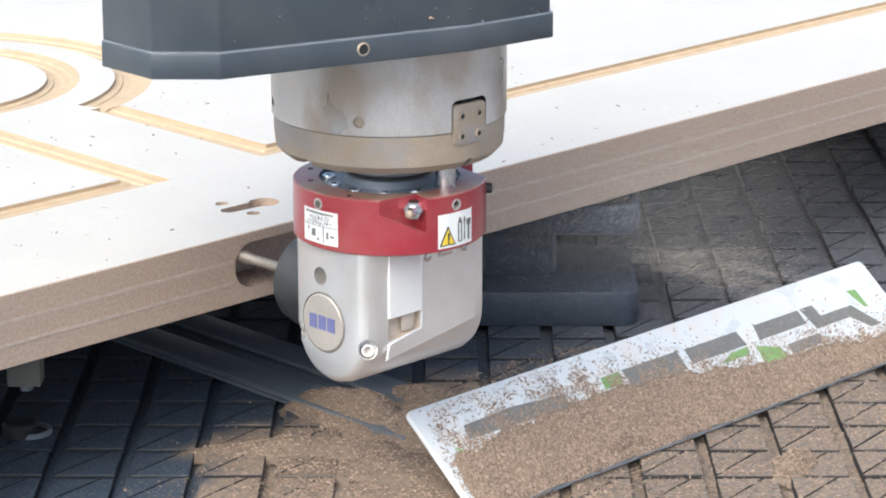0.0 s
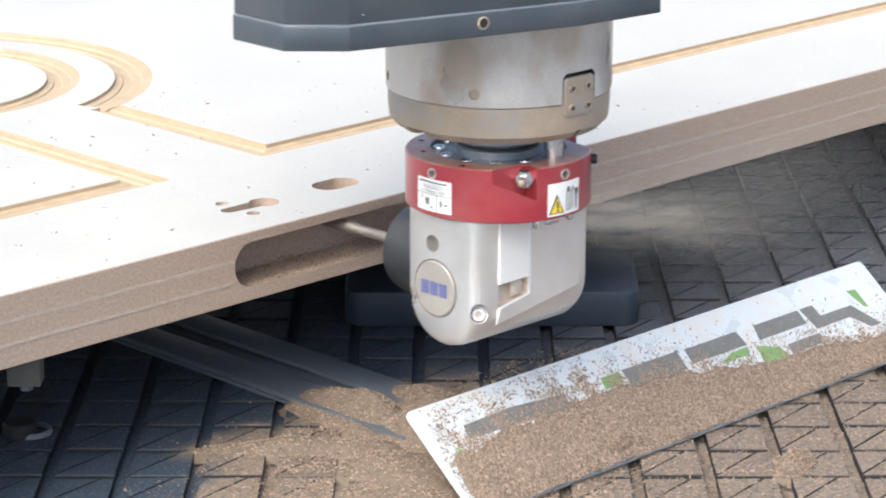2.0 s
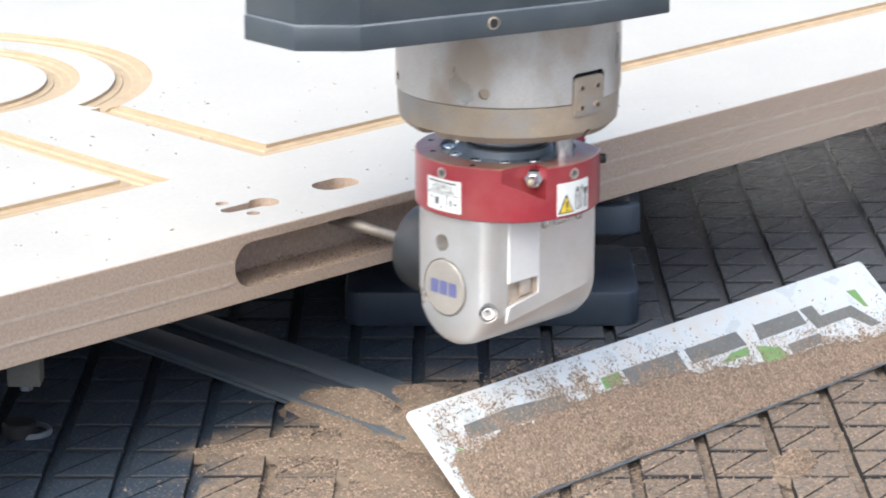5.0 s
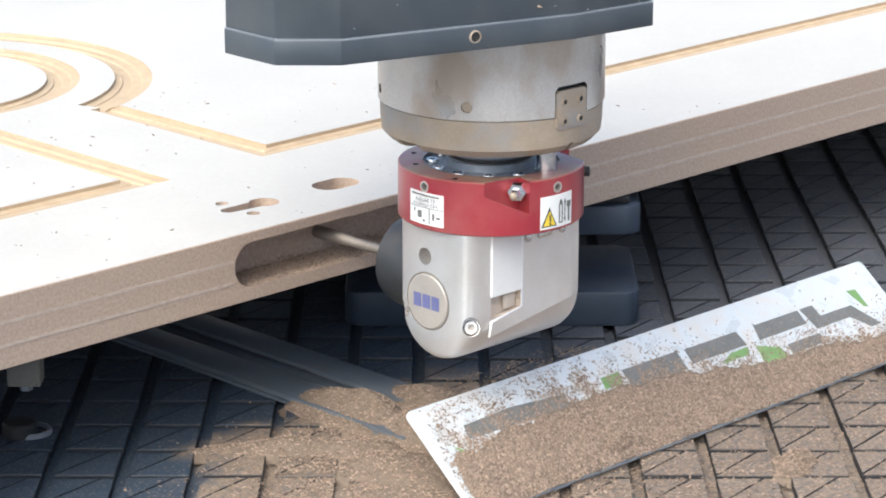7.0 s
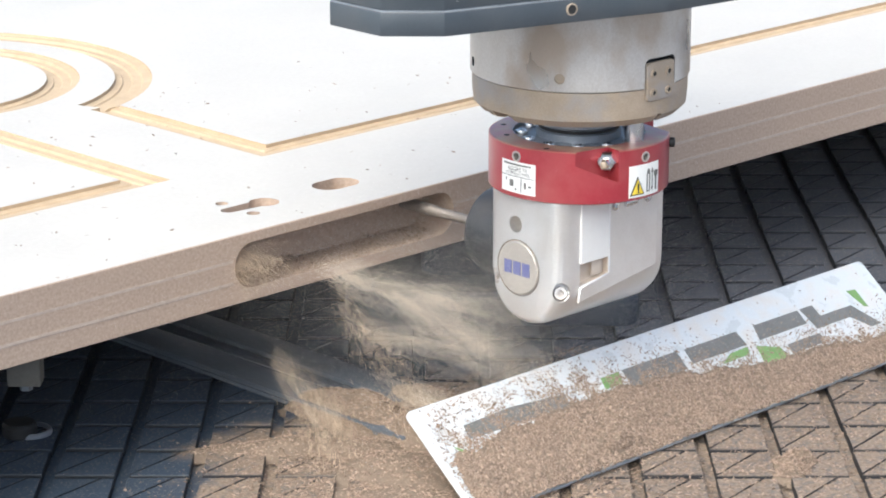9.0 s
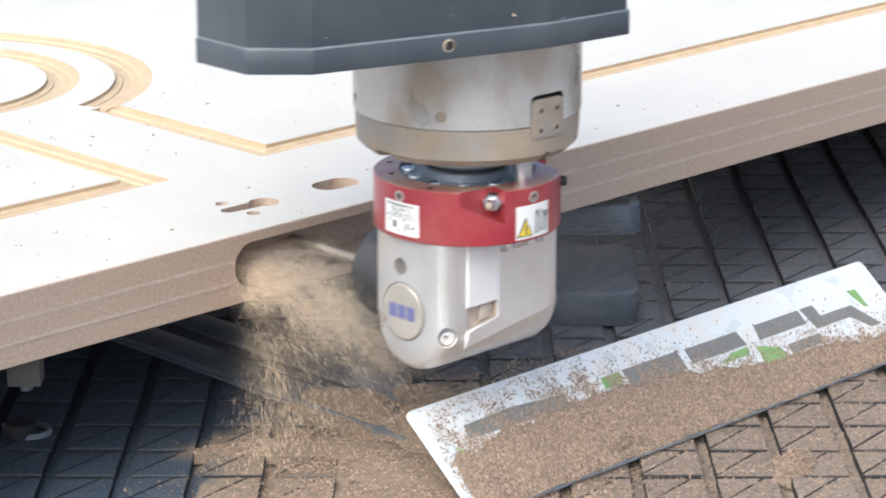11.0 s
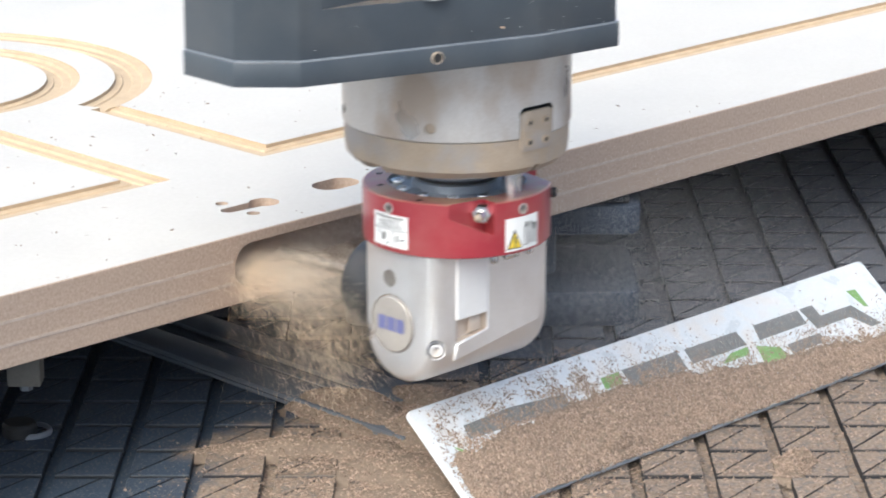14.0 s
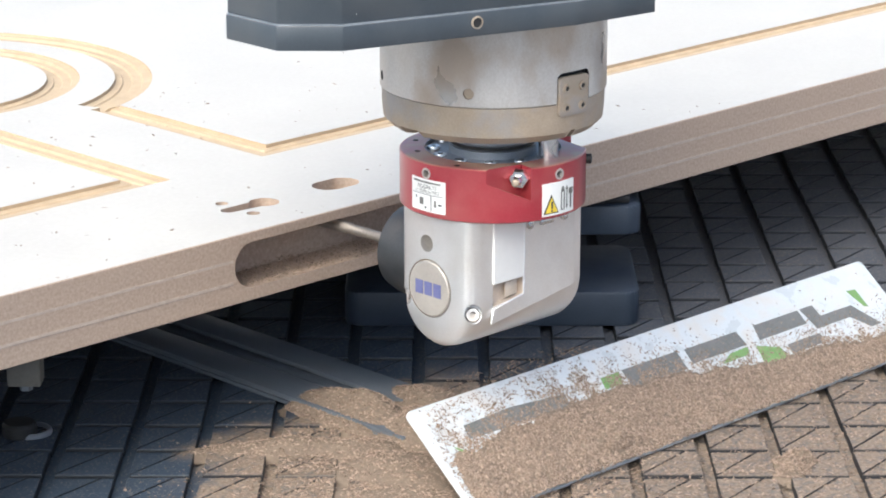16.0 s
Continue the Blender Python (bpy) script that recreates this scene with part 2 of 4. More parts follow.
def prism(outline, z0, z1, bevel=0.0, bm=None, m=None, segs=2):
    """An outline of (x, y) pairs raised from z0 to z1."""
    own = bmesh.new()
    lo = [own.verts.new((x, y, z0)) for x, y in outline]
    hi = [own.verts.new((x, y, z1)) for x, y in outline]
    own.faces.new(lo[::-1])
    own.faces.new(hi)
    for i in range(len(lo)):
        j = (i + 1) % len(lo)
        own.faces.new((lo[i], lo[j], hi[j], hi[i]))
    bmesh.ops.recalc_face_normals(own, faces=own.faces)
    if bevel:
        bmesh.ops.bevel(own, geom=own.edges[:], offset=bevel, segments=segs, affect='EDGES', profile=0.5)
    return add_to(own, bm, m)


def stadium(x0, x1, y, r, n=12):
    pts = []
    for i in range(n + 1):
        a = math.pi / 2 + math.pi * i / n
        pts.append((x0 + r * math.cos(a), y + r * math.sin(a)))
    for i in range(n + 1):
        a = -math.pi / 2 + math.pi * i / n
        pts.append((x1 + r * math.cos(a), y + r * math.sin(a)))
    return pts


def rounded(x0, y0, x1, y1, r, n=5):
    pts = []
    for cx, cy, a0 in ((x1 - r, y1 - r, 0), (x0 + r, y1 - r, 90), (x0 + r, y0 + r, 180), (x1 - r, y0 + r, 270)):
        for i in range(n + 1):
            a = radians(a0 + 90 * i / n)
            pts.append((cx + r * math.cos(a), cy + r * math.sin(a)))
    return pts


def carve(bm, cutters, mats):
    """Cut each closed cutter mesh out of bm; the cut faces take the cutter's material."""
    base = new("carve_base", to_mesh("carve_base", bm, mats, False))
    made = []
    for cb, mat_ in cutters:
        me = to_mesh("cutter", cb, mat_, False)
        co = new("cutter", me)
        md = base.modifiers.new("cut", 'BOOLEAN')
        md.operation, md.object, md.solver = 'DIFFERENCE', co, 'EXACT'
        md.material_mode = 'TRANSFER'
        made.append(co)
    dg = bpy.context.evaluated_depsgraph_get()
    me = bpy.data.meshes.new_from_object(base.evaluated_get(dg))
    for o in made + [base]:
        bpy.data.objects.remove(o)
    return me


def grid_pose(a, b, z=0.0, turn=0.0):
    """A pose in the table's own grid, which lies askew to the door: a to the side, b away."""
    c, s = math.cos(radians(YAW)), math.sin(radians(YAW))
    return pose(a * c + b * s - 1.2 + 0, -a * s + b * c - 1.2147, z, 0, 0, -YAW + turn)


# ---------- the hall ----------
floor = tagged(part("floor", box(-9, -9, -0.95, 9, 9, -0.9), M_FLOOR), "grey concrete workshop floor", "floor", kind="structure")
for nm, b in (("wall_north", (-9, 9, -0.9, 9, 9.2, 1.2)), ("wall_east", (9, -9, -0.9, 9.2, 9.2, 1.2)), ("wall_south", (-9, -9.2, -0.9, 9, -9, 1.2)), ("wall_west", (-9.2, -9.2, -0.9, -9, 9.2, 1.2))):
    tagged(part(nm, box(*b), M_WALL), "plain light grey workshop wall", "wall", kind="structure")

# ---------- the machine table ----------
PITCH_A, PITCH_B, BLOCK_H = 0.04476, 0.0443, 0.0055
table = thing("machine_table", pose(0, 0, 0), "black grid machine table covered with wood dust", "machine table")
part("bed", box(-1.6, -1.0, -0.10, 2.2, 2.4, -BLOCK_H - 0.0002, 0.004), M_BLOCK, table)
part("bed_frame", box(-1.5, -0.9, -0.895, 2.1, 2.3, -0.102, 0.01), M_COVER, table)

# ---------- the door on the table ----------
DZ0, DZ1 = 0.095, 0.139


def sweep_groove(path, width=0.0235):
    """A stepped routing profile swept to the path's outer side, with mitred corners."""
    w = width
    prof = [(0, 0.002), (0, -0.0026), (0.20 * w, -0.0030), (0.23 * w, -0.0040), (0.44 * w, -0.0046), (0.48 * w, -0.0034), (0.72 * w, -0.0036), (0.76 * w, -0.0020), (w, -0.0014), (w, 0.002)]
    own = bmesh.new()
    n = len(path)
    rings = []
    for i, p_ in enumerate(path):
        p_ = Vector(p_)
        d0 = (p_ - Vector(path[i - 1])).normalized() if i > 0 else None
        d1 = (Vector(path[i + 1]) - p_).normalized() if i < n - 1 else None
        d0, d1 = d0 or d1, d1 or d0
        n0, n1 = Vector((d0.y, -d0.x)), Vector((d1.y, -d1.x))
        mit = (n0 + n1) / (1 + n0.dot(n1))
        rings.append([own.verts.new((p_.x + mit.x * u, p_.y + mit.y * u, DZ1 + v)) for u, v in prof])
    k = len(prof)
    for a, b in zip(rings, rings[1:]):
        for i in range(k):
            j = (i + 1) % k
            own.faces.new((a[i], a[j], b[j], b[i]))
    own.faces.new(rings[0])
    own.faces.new(rings[-1][::-1])
    bmesh.ops.recalc_face_normals(own, faces=own.faces)
    return own


def arc(cx, cy, r, a0, a1, n=48):
    return [(cx + r * math.cos(radians(a0 + (a1 - a0) * i / n)), cy + r * math.sin(radians(a0 + (a1 - a0) * i / n))) for i in range(n + 1)]


def build_door():
    bm = box(-0.75, 0, DZ0, 1.65, 0.80, DZ1, 0.0006, segs=1)
    bm.faces.ensure_lookup_table()
    for f in bm.faces:
        f.normal_update()
        f.material_index = 0 if f.normal.z > 0.9 else 1
    cut = []
    # routed frame: a long panel line, its corner and the rosette's rings
    cut.append((sweep_groove([(1.60, 0.1565), (-0.0186, 0.1565), (-0.0186, 0.3230)][::-1]), M_GROOVE))
    cut.append((sweep_groove(arc(-0.089, 0.491, 0.158, -72, 150), width=0.0285), M_GROOVE))
    cut.append((sweep_groove(arc(-0.089, 0.491, 0.1065, -160, 150), width=0.0250), M_GROOVE))
    cut.append((sweep_groove([(-0.148, 0.40), (-0.148, 0.1530), (-0.70, 0.1530)][::-1]), M_GROOVE))
    # lock mortise in the edge
    r = 0.0138
    z0, z1, x0, x1 = 0.1035, 0.1325, -0.180, 0.0085
    pts = []
    for cx, cz, a0 in ((x1 - r, z1 - r, 0), (x0 + r, z1 - r, 90), (x0 + r, z0 + r, 180), (x1 - r, z0 + r, 270)):
        for i in range(9):
            a = radians(a0 + 90 * i / 8)
            pts.append((cx + r * math.cos(a), cz + r * math.sin(a)))
    cut.append((prism(pts, -0.030, 0.01, m=Matrix.Rotation(radians(90), 4, 'X')), M_CORE))
    # lock cylinder hole, two screw holes and the spindle hole in the face
    big = [(-0.1165 + 0.0098 * math.cos(radians(a)), 0.0455 + 0.0098 * math.sin(radians(a))) for a in range(-140, 141, 14)]
    tail = [(-0.1455 + 0.0050 * math.cos(radians(a)), 0.0465 + 0.0050 * math.sin(radians(a))) for a in range(90, 271, 20)]
    cut.append((prism(big + tail, 0.128, 0.150), M_CORE))
    for x, y in ((-0.1380, 0.0618), (-0.1384, 0.0307)):
        cut.append((lathe([(0, 0.126), (0.0043, 0.126), (0.0043, 0.15), (0, 0.15)], 20, m=pose(x, y, 0)), M_CORE))
    cut.append((prism(stadium(-0.0600, -0.0480, 0.0465, 0.0112), 0.122, 0.150), M_CORE))
    me = carve(bm, cut, [M_FACE, M_CORE])
    smooth(me, 25)
    return me


door = thing("door_panel", pose(0, 0, 0), "white-faced layered MDF door with routed frame grooves", "door")
part("panel", build_door(), None, door)
for z in (0.1228, 0.1090):
    for x0, x1 in ((-0.75, -0.1815), (0.0105, 1.65)):
        part("core_band", box(x0, -0.00015, z - 0.0010, x1, 0.0002, z + 0.0010), M_SEAM, door, "pale band in the layered core")
part("glue_line", box(-0.75, -0.00022, 0.10780, -0.1815, 0.0002, 0.10805), M_LINE, door, "thin dark glue line")

# ---------- pods that carry the door ----------
def vacuum_pod(m):
    e = thing("vacuum_pod", m, "blue-grey vacuum pod under the door panel", "clamping pod", "pods under the door")
    part("base", prism(rounded(-0.104, -0.06, 0.106, 0.06, 0.012), 0.0, 0.026, 0.0025), M_POD, e)
    part("column", prism(rounded(-0.050, -0.022, 0.048, 0.055, 0.014), 0.0262, 0.0660, 0.001), M_POD, e)
    part("head_plate", prism(rounded(-0.104, -0.055, 0.106, 0.06, 0.012), 0.0662, 0.0878, 0.0025), M_POD, e)
    part("seal", box(-0.098, -0.050, 0.088, 0.098, 0.054, 0.0945, 0.002), M_BLACK, e, "black rubber seal")
    return e


pod = vacuum_pod(grid_pose(0.0340, 1.8860))
for a, b, turn in ((-0.02, 2.13, 0), (0.62, 2.35, 0), (-0.40, 2.30, 0)):
    copy_thing(pod, grid_pose(a, b, 0, turn))

# ---------- the clamping rail on the table ----------
rail = thing("clamping_rail", pose(-0.068, -0.072, 0), "dark slotted aluminium clamping rail on the table", "rail")
part("flange", box(-0.037, 0, 0.0, 0.037, 0.62, 0.0030, 0.0008), M_RAIL, rail)
part("lip", box(-0.037, 0.002, 0.0031, -0.008, 0.62, 0.0068, 0.0012), M_RAIL, rail)
part("lip", box(0.010, 0.002, 0.0031, 0.037, 0.62, 0.0068, 0.0012), M_RAIL, rail)
part("web", box(-0.004, 0.002, 0.0031, 0.006, 0.62, 0.0050, 0.0008), M_RAIL, rail)

# ---------- stop bracket and fitting at the table's edge ----------
br = thing("stop_bracket", pose(-0.318, 0.03, 0, 0, 0, -YAW), "small grey-brown stop block under the door", "bracket")
part("block", box(-0.010, -0.006, 0.070, 0.010, 0.010, 0.0948, 0.0012), M_BRACKET, br)
part("bolt", lathe([(0, 0.066), (0.004, 0.066), (0.004, 0.0699), (0, 0.0699)], 6, m=pose(0, 0.002, 0)), M_RAIL, br)
kn = thing("hose_coupling", pose(-0.262, 0.1175, 0, 0, 0, -YAW), "black hose coupling with a pale plastic rim", "coupling")
part("body", lathe([(0, 0.0), (0.0105, 0.0), (0.0110, 0.002), (0.0110, 0.007), (0.0095, 0.009), (0, 0.009)], 32), M_BLACK, kn)
part("rim", lathe([(0.0112, 0.0), (0.0135, 0.0), (0.0135, 0.002), (0.0125, 0.003), (0.0112, 0.003), (0.0112, 0.0)], 40, m=pose(0.0065, 0.004, 0)), M_GREY, kn, "pale plastic rim")

# ---------- the white sign plate, leaning on the table ----------
SLOPE = math.degrees(math.atan2(0.050, 0.061))
PLATE = pose(-0.157, -0.187, 0.0015, SLOPE, 0, 0)
PW, PL = 0.0789, 0.4440
plate = thing("sign_plate", PLATE, "white acrylic sign plate half buried in wood dust", "sign plate")


part("panel", prism(rounded(0, 0, PL, PW, 0.004), -0.003, 0.0, 0.0005, segs=1), M_PLATE, plate)

MOVERS = {}
# ---------- the machining head ----------
HX, HY = -0.083, -0.130
head = thing("machining_head", pose(HX, HY, 0), "dark grey spindle head with red and silver angle unit", "machining head")
MOVERS["head"] = head


def at_angle(deg, r, z, out=0.0):
    """A pose on the head's round side: x along the side, y up, z outward."""
    a = radians(deg)
    o = Vector((math.cos(a), math.sin(a), 0))
    t = Vector((-math.sin(a), math.cos(a), 0))
    m = Matrix((t, Vector((0, 0, 1)), o)).transposed().to_4x4()
    m.translation = o * (r + out) + Vector((0, 0, z))
    return m


def wrap_patch(deg0, deg1, z0, z1, r, thick=0.0004, n=12):
    """A thin label bent round a cylinder."""
    own = bmesh.new()
    rows = []
    for i in range(n + 1):
        a = radians(deg0 + (deg1 - deg0) * i / n)
        c, s = math.cos(a), math.sin(a)
        rows.append([own.verts.new((rr * c, rr * s, z)) for rr, z in ((r - 0.0004, z0), (r + thick, z0), (r + thick, z1), (r - 0.0004, z1))])
    for a, b in zip(rows, rows[1:]):
        for i in range(4):
            own.faces.new((a[i], a[(i + 1) % 4], b[(i + 1) % 4], b[i]))
    own.faces.new(rows[0])
    own.faces.new(rows[-1][::-1])
    return own


# housing above the spindle
plan = [(-0.110, 0.095), (-0.190, 0.016), (-0.191, -0.026), (-0.166, -0.051), (-0.0287, -0.0925), (0.0295, -0.099), (0.060, -0.060), (0.060, 0.090)]
inner = [(-0.1095, 0.094), (-0.1885, 0.0165), (-0.1895, -0.0253), (-0.1654, -0.0495), (-0.0285, -0.0910), (0.0285, -0.0975), (0.0585, -0.0595), (0.0585, 0.089)]
part("bottom_plate", prism(plan, 0.2885, 0.3020, 0.0007), M_COVER, head)
# added pale strip that paints the highlight on the bottom plate's lip
part("seam_strip", prism([(x * 0.9965, y * 0.9965) for x, y in plan], 0.3016, 0.3027), M_GREY, head, "pale strip for the light on the seam's edge")
shell = prism(inner, 0.3023, 0.47, 0.0012)
ledge = prism([(-0.115, -0.0515), (-0.080, -0.0640), (0.12, -0.082), (0.12, -0.20), (-0.115, -0.20)], 0.3280, 0.60)
ramp_cut = prism([(-0.153, -0.0530), (-0.1150, -0.0530), (-0.1150, -0.20), (-0.153, -0.20)], 0.3285, 0.60)
me = carve(shell, [(ledge, M_COVER), (ramp_cut, M_COVER)], [M_COVER])
smooth(me, 30)
part("housing", me, None, head)
part("recess_cover", box(-0.105, -0.056, 0.3285, 0.05, 0.02, 0.46, 0.002), M_BLACK, head, "black machine cover in the recess")
bolt = part("bolt", lathe([(0, 0), (0.0092, 0), (0.0092, 0.0035), (0.0078, 0.0050), (0.0035, 0.0050), (0.0035, 0.0032), (0, 0.0032)], 32), M_BRIGHT, head, "bright washer and bolt", pose(-0.0880, -0.0690, 0.3282))
part("plug_rim", lathe([(0.0028, -0.001), (0.0036, -0.001), (0.0036, 0.0003), (0.0028, 0.0006), (0.0028, -0.001)], 24), M_STEEL_LOW, head, "worn plug rim", pose(-0.089, -0.0747, 0.2962, 90, 0, -17.0))
part("plug", lathe([(0, -0.0002), (0.0027, -0.0002), (0.0027, 0.0001), (0, 0.0001)], 20), M_BLACK, head, "", pose(-0.089, -0.0747, 0.2962, 90, 0, -17.0))

# crumbs and chipped paint on the housing's front
r_ = random.Random(5)
specks = []
for _ in range(46):
    u = r_.random() ** 0.6
    p_, q_ = ((-0.1654, -0.0495), (-0.0285, -0.0910)) if r_.random() < 0.35 else ((-0.0285, -0.0910), (0.0285, -0.0975))
    specks.append((p_[0] + (q_[0] - p_[0]) * u, p_[1] + (q_[1] - p_[1]) * u, r_.uniform(0.303, 0.327)))
HOUSING_SPECKS = specks

# spindle nose
SR = 0.0668
nose = lathe([(0, 0.2360), (SR - 0.0010, 0.2360), (SR, 0.2368), (SR, 0.2884), (0, 0.2884)], 96)
socket = prism(rounded(-0.0130, -0.0030, 0.0130, 0.0252, 0.0040), -0.0050, 0.02)
socket.transform(at_angle(-91.5, SR, 0.2290))
# key recess and far hole are coloured black inside, for the shade in them
me = carve(nose, [(socket, M_BLACK), (lathe([(0, -0.002), (0.0032, -0.002), (0.0032, 0.02), (0, 0.02)], 20, m=at_angle(-147.8, SR, 0.2445)), M_STEEL_LOW),
                  (lathe([(0, -0.004), (0.0030, -0.004), (0.0030, 0.02), (0, 0.02)], 20, m=at_angle(148, SR, 0.2440)), M_BLACK)], [M_STEEL])
smooth(me, 30)
nose_ob = part("spindle_nose", me, None, head)
low = lathe([(0, 0.2130), (0.0550, 0.2130), (0.0605, 0.2142), (0.0648, 0.2185), (SR - 0.0012, 0.2270), (SR - 0.0012, 0.2357), (0, 0.2357)], 96)
cuts = []
for deg, wd in ((-90.5, 0.0018), (176, 0.0075), (158, 0.0040), (122, 0.004), (-35, 0.004)):
    c = box(-wd, -0.0015 if wd < 0.003 else -0.004, -0.012, wd, 0.0048 if wd < 0.003 else 0.0042, 0.02)
    c.transform(at_angle(deg, 0.0635, 0.2145))
    cuts.append((c, M_STEEL_LOW))
me = carve(low, cuts, [M_STEEL_LOW])
smooth(me, 30)
part("spindle_rim", me, None, head, "dust-caked lower rim")
# screwed key plate on the nose
kp = part("key_plate", prism(rounded(-0.0118, -0.0115, 0.0118, 0.0115, 0.0026), -0.0030, -0.0002, 0.0004), M_STEEL_LOW, nose_ob, "small steel key plate", at_angle(-91.5, SR, 0.2400))
for dx in (-0.0064, 0.0064):
    for dy in (-0.0065, 0.0050):
        part("screw", lathe([(0.0015, 0.0), (0.0015, 0.0012), (0.0025, 0.0012), (0.0027, 0.0004), (0.0027, 0.0), (0.0015, 0.0)], 16), M_STEEL_LOW, kp, "", pose(dx, dy, -0.0004))
        # a raised black disc stands for the shaded hole in each screw
        part("socket", lathe([(0, 0), (0.0016, 0), (0.0016, 0.0006), (0, 0.0006)], 12), M_BLACK, kp, "black disc for the shade in the screw's socket", pose(dx, dy, -0.0002))

# tool holder collar between nose and red ring
part("collar", lathe([(0, 0.1956), (0.0262, 0.1956), (0.0262, 0.2000), (0.0248, 0.2008), (0.0248, 0.2030), (0.0262, 0.2040), (0.0262, 0.2080), (0.0215, 0.2100), (0, 0.2128)], 64), M_GREY, head, "blue-grey tool holder collar")
part("collar_band", lathe([(0.0245, 0.2008), (0.0251, 0.2008), (0.0251, 0.2028), (0.0245, 0.2028), (0.0245, 0.2008)], 64), M_BLACK, head, "black groove band")
part("holder_cone", lathe([(0, 0.2080), (0.0215, 0.2082), (0.0200, 0.2135), (0, 0.2135)], 48), M_BRIGHT, head)
part("locating_pin", lathe([(0, 0.1960), (0.0058, 0.1960), (0.0058, 0.2134), (0, 0.2134)], 32), M_BRIGHT, head, "polished locating pin", pose(0.0060, -0.0395, 0))

# red ring
RR, RZ0, RZ1 = 0.0554, 0.1652, 0.1975
ring_bm = lathe([(0, RZ0), (RR - 0.0008, RZ0), (RR, RZ0 + 0.0008), (RR, RZ1 - 0.0007), (RR - 0.0007, RZ1), (0, RZ1)], 128)
cuts = [(lathe([(0, 0.1955), (0.0405, 0.1955), (0.0405, 0.21), (0, 0.21)], 64), M_GREY)]
pocket = prism([(0.0085, -0.0125), (0.0085, 0.03), (-0.040, 0.03), (-0.030, 0.0050)], -0.0085, 0.05, m=at_angle(-121.0, RR, 0.1905) @ pose(0, 0, 0, 0, 19, 0))
cuts.append((pocket, M_RED))
# drilled holes with their inner shade painted as black walls
for deg in (180.3, -91.4, -38, 120):
    cuts.append((lathe([(0, -0.008), (0.0025, -0.008), (0.0025, 0.01), (0, 0.01)], 20, m=at_angle(deg, RR, 0.1912)), M_BLACK))
for deg, r in ((150, 0.046), (118, 0.048), (80, 0.046), (200, 0.050)):
    cuts.append((lathe([(0, 0.193), (0.0018, 0.193), (0.0018, 0.203), (0, 0.203)], 14, m=pose(r * math.cos(radians(deg)), r * math.sin(radians(deg)), 0)), M_BLACK))
flat = box(0.043, -0.060, 0.1915, 0.075, -0.004, 0.21)
flat.transform(pose(0, 0, 0, 0, 0, -10))
cuts.append((flat, M_RED))
me = carve(ring_bm, cuts, [M_RED])
smooth(me, 30)
ring_ob = part("flange_ring", me, None, head, "red anodised flange ring")
for deg in (180.3, -91.4):
    part("bushing", lathe([(0.0022, -0.003), (0.0033, -0.003), (0.0033, 0.0004), (0.0022, 0.0004), (0.0022, -0.003)], 24), M_STEEL, ring_ob, "steel hole bushing", at_angle(deg, RR, 0.1912))
for i in range(12):
    a = radians(i * 30 + 12)
    part("cap_screw", lathe([(0.0018, 0.1958), (0.0018, 0.1972), (0.0037, 0.1972), (0.0040, 0.1962), (0.0040, 0.1952), (0.0018, 0.1952)], 16), M_BRIGHT, ring_ob, "", pose(0.0350 * math.cos(a), 0.0350 * math.sin(a), 0))
nip = part("grease_nipple", lathe([(0, -0.009), (0.0058, -0.009), (0.0058, -0.004), (0.0052, -0.0032), (0.0032, -0.0030), (0.0028, 0.0020), (0.0020, 0.0034), (0, 0.0034)], 6), M_BRIGHT, ring_ob, "steel grease nipple", at_angle(-121.0, RR, 0.1905) @ pose(0, 0, 0, 0, -28, 0))
part("nipple_tip", lathe([(0, 0.0030), (0.0024, 0.0030), (0.0022, 0.0052), (0.0010, 0.0060), (0, 0.0060)], 16), M_STEEL_LOW, nip, "dusty tip")
part("side_stud", lathe([(0, -0.003), (0.0030, -0.003), (0.0030, 0.0030), (0.0018, 0.0036), (0, 0.0036)], 16), M_BLACK, ring_ob, "", at_angle(-47, RR, 0.1905))

# printed labels on the ring
lab = part("label", wrap_patch(167.0, 195.0, 0.1685, 0.1878, RR), M_LABEL, ring_ob, "white data label with small print")
d = 169.5
while d < 192.0:
    part("print_bar", wrap_patch(d, d + 1.25, 0.1855, 0.1866, RR + 0.0003, n=2), M_PGREY, lab)
    d += 1.75


def ring_text(words, deg, z, size, parent, wide=1.0):
    """Raised print bent round the ring, centred on an angle; it reads towards rising angles."""
    cu = bpy.data.curves.new("print", 'FONT')
    cu.body, cu.size, cu.align_x, cu.align_y = words, size, 'CENTER', 'CENTER'
    cu.resolution_u = 2
    ob = new("print", cu)
    me_ = bpy.data.meshes.new_from_object(ob.evaluated_get(bpy.context.evaluated_depsgraph_get()))
    bpy.data.objects.remove(ob)
    own = bmesh.new()
    own.from_mesh(me_)
    bpy.data.meshes.remove(me_)
    bmesh.ops.triangulate(own, faces=own.faces)
    for v in own.verts:
        a = radians(deg) + v.co.x * wide / RR
        v.co = Vector(((RR + 0.0006) * math.cos(a), (RR + 0.0006) * math.sin(a), z + v.co.y))
    return part("print", own, M_INK, parent)


ring_text("AGGRE.73", 181.0, 0.1832, 0.0035, lab)
ring_text("n=15000rpm MAX", 181.0, 0.1805, 0.0032, lab, 0.80)
part("print_bar", wrap_patch(167.6, 194.4, 0.17855, 0.17880, RR + 0.0003), M_INK, lab)
part("print_bar", wrap_patch(184.4, 184.8, 0.1692, 0.1784, RR + 0.0003, n=2), M_INK, lab)
part("print_bar", wrap_patch(175.0, 178.2, 0.1722, 0.1764, RR + 0.0003, n=3), M_PGREY, lab)
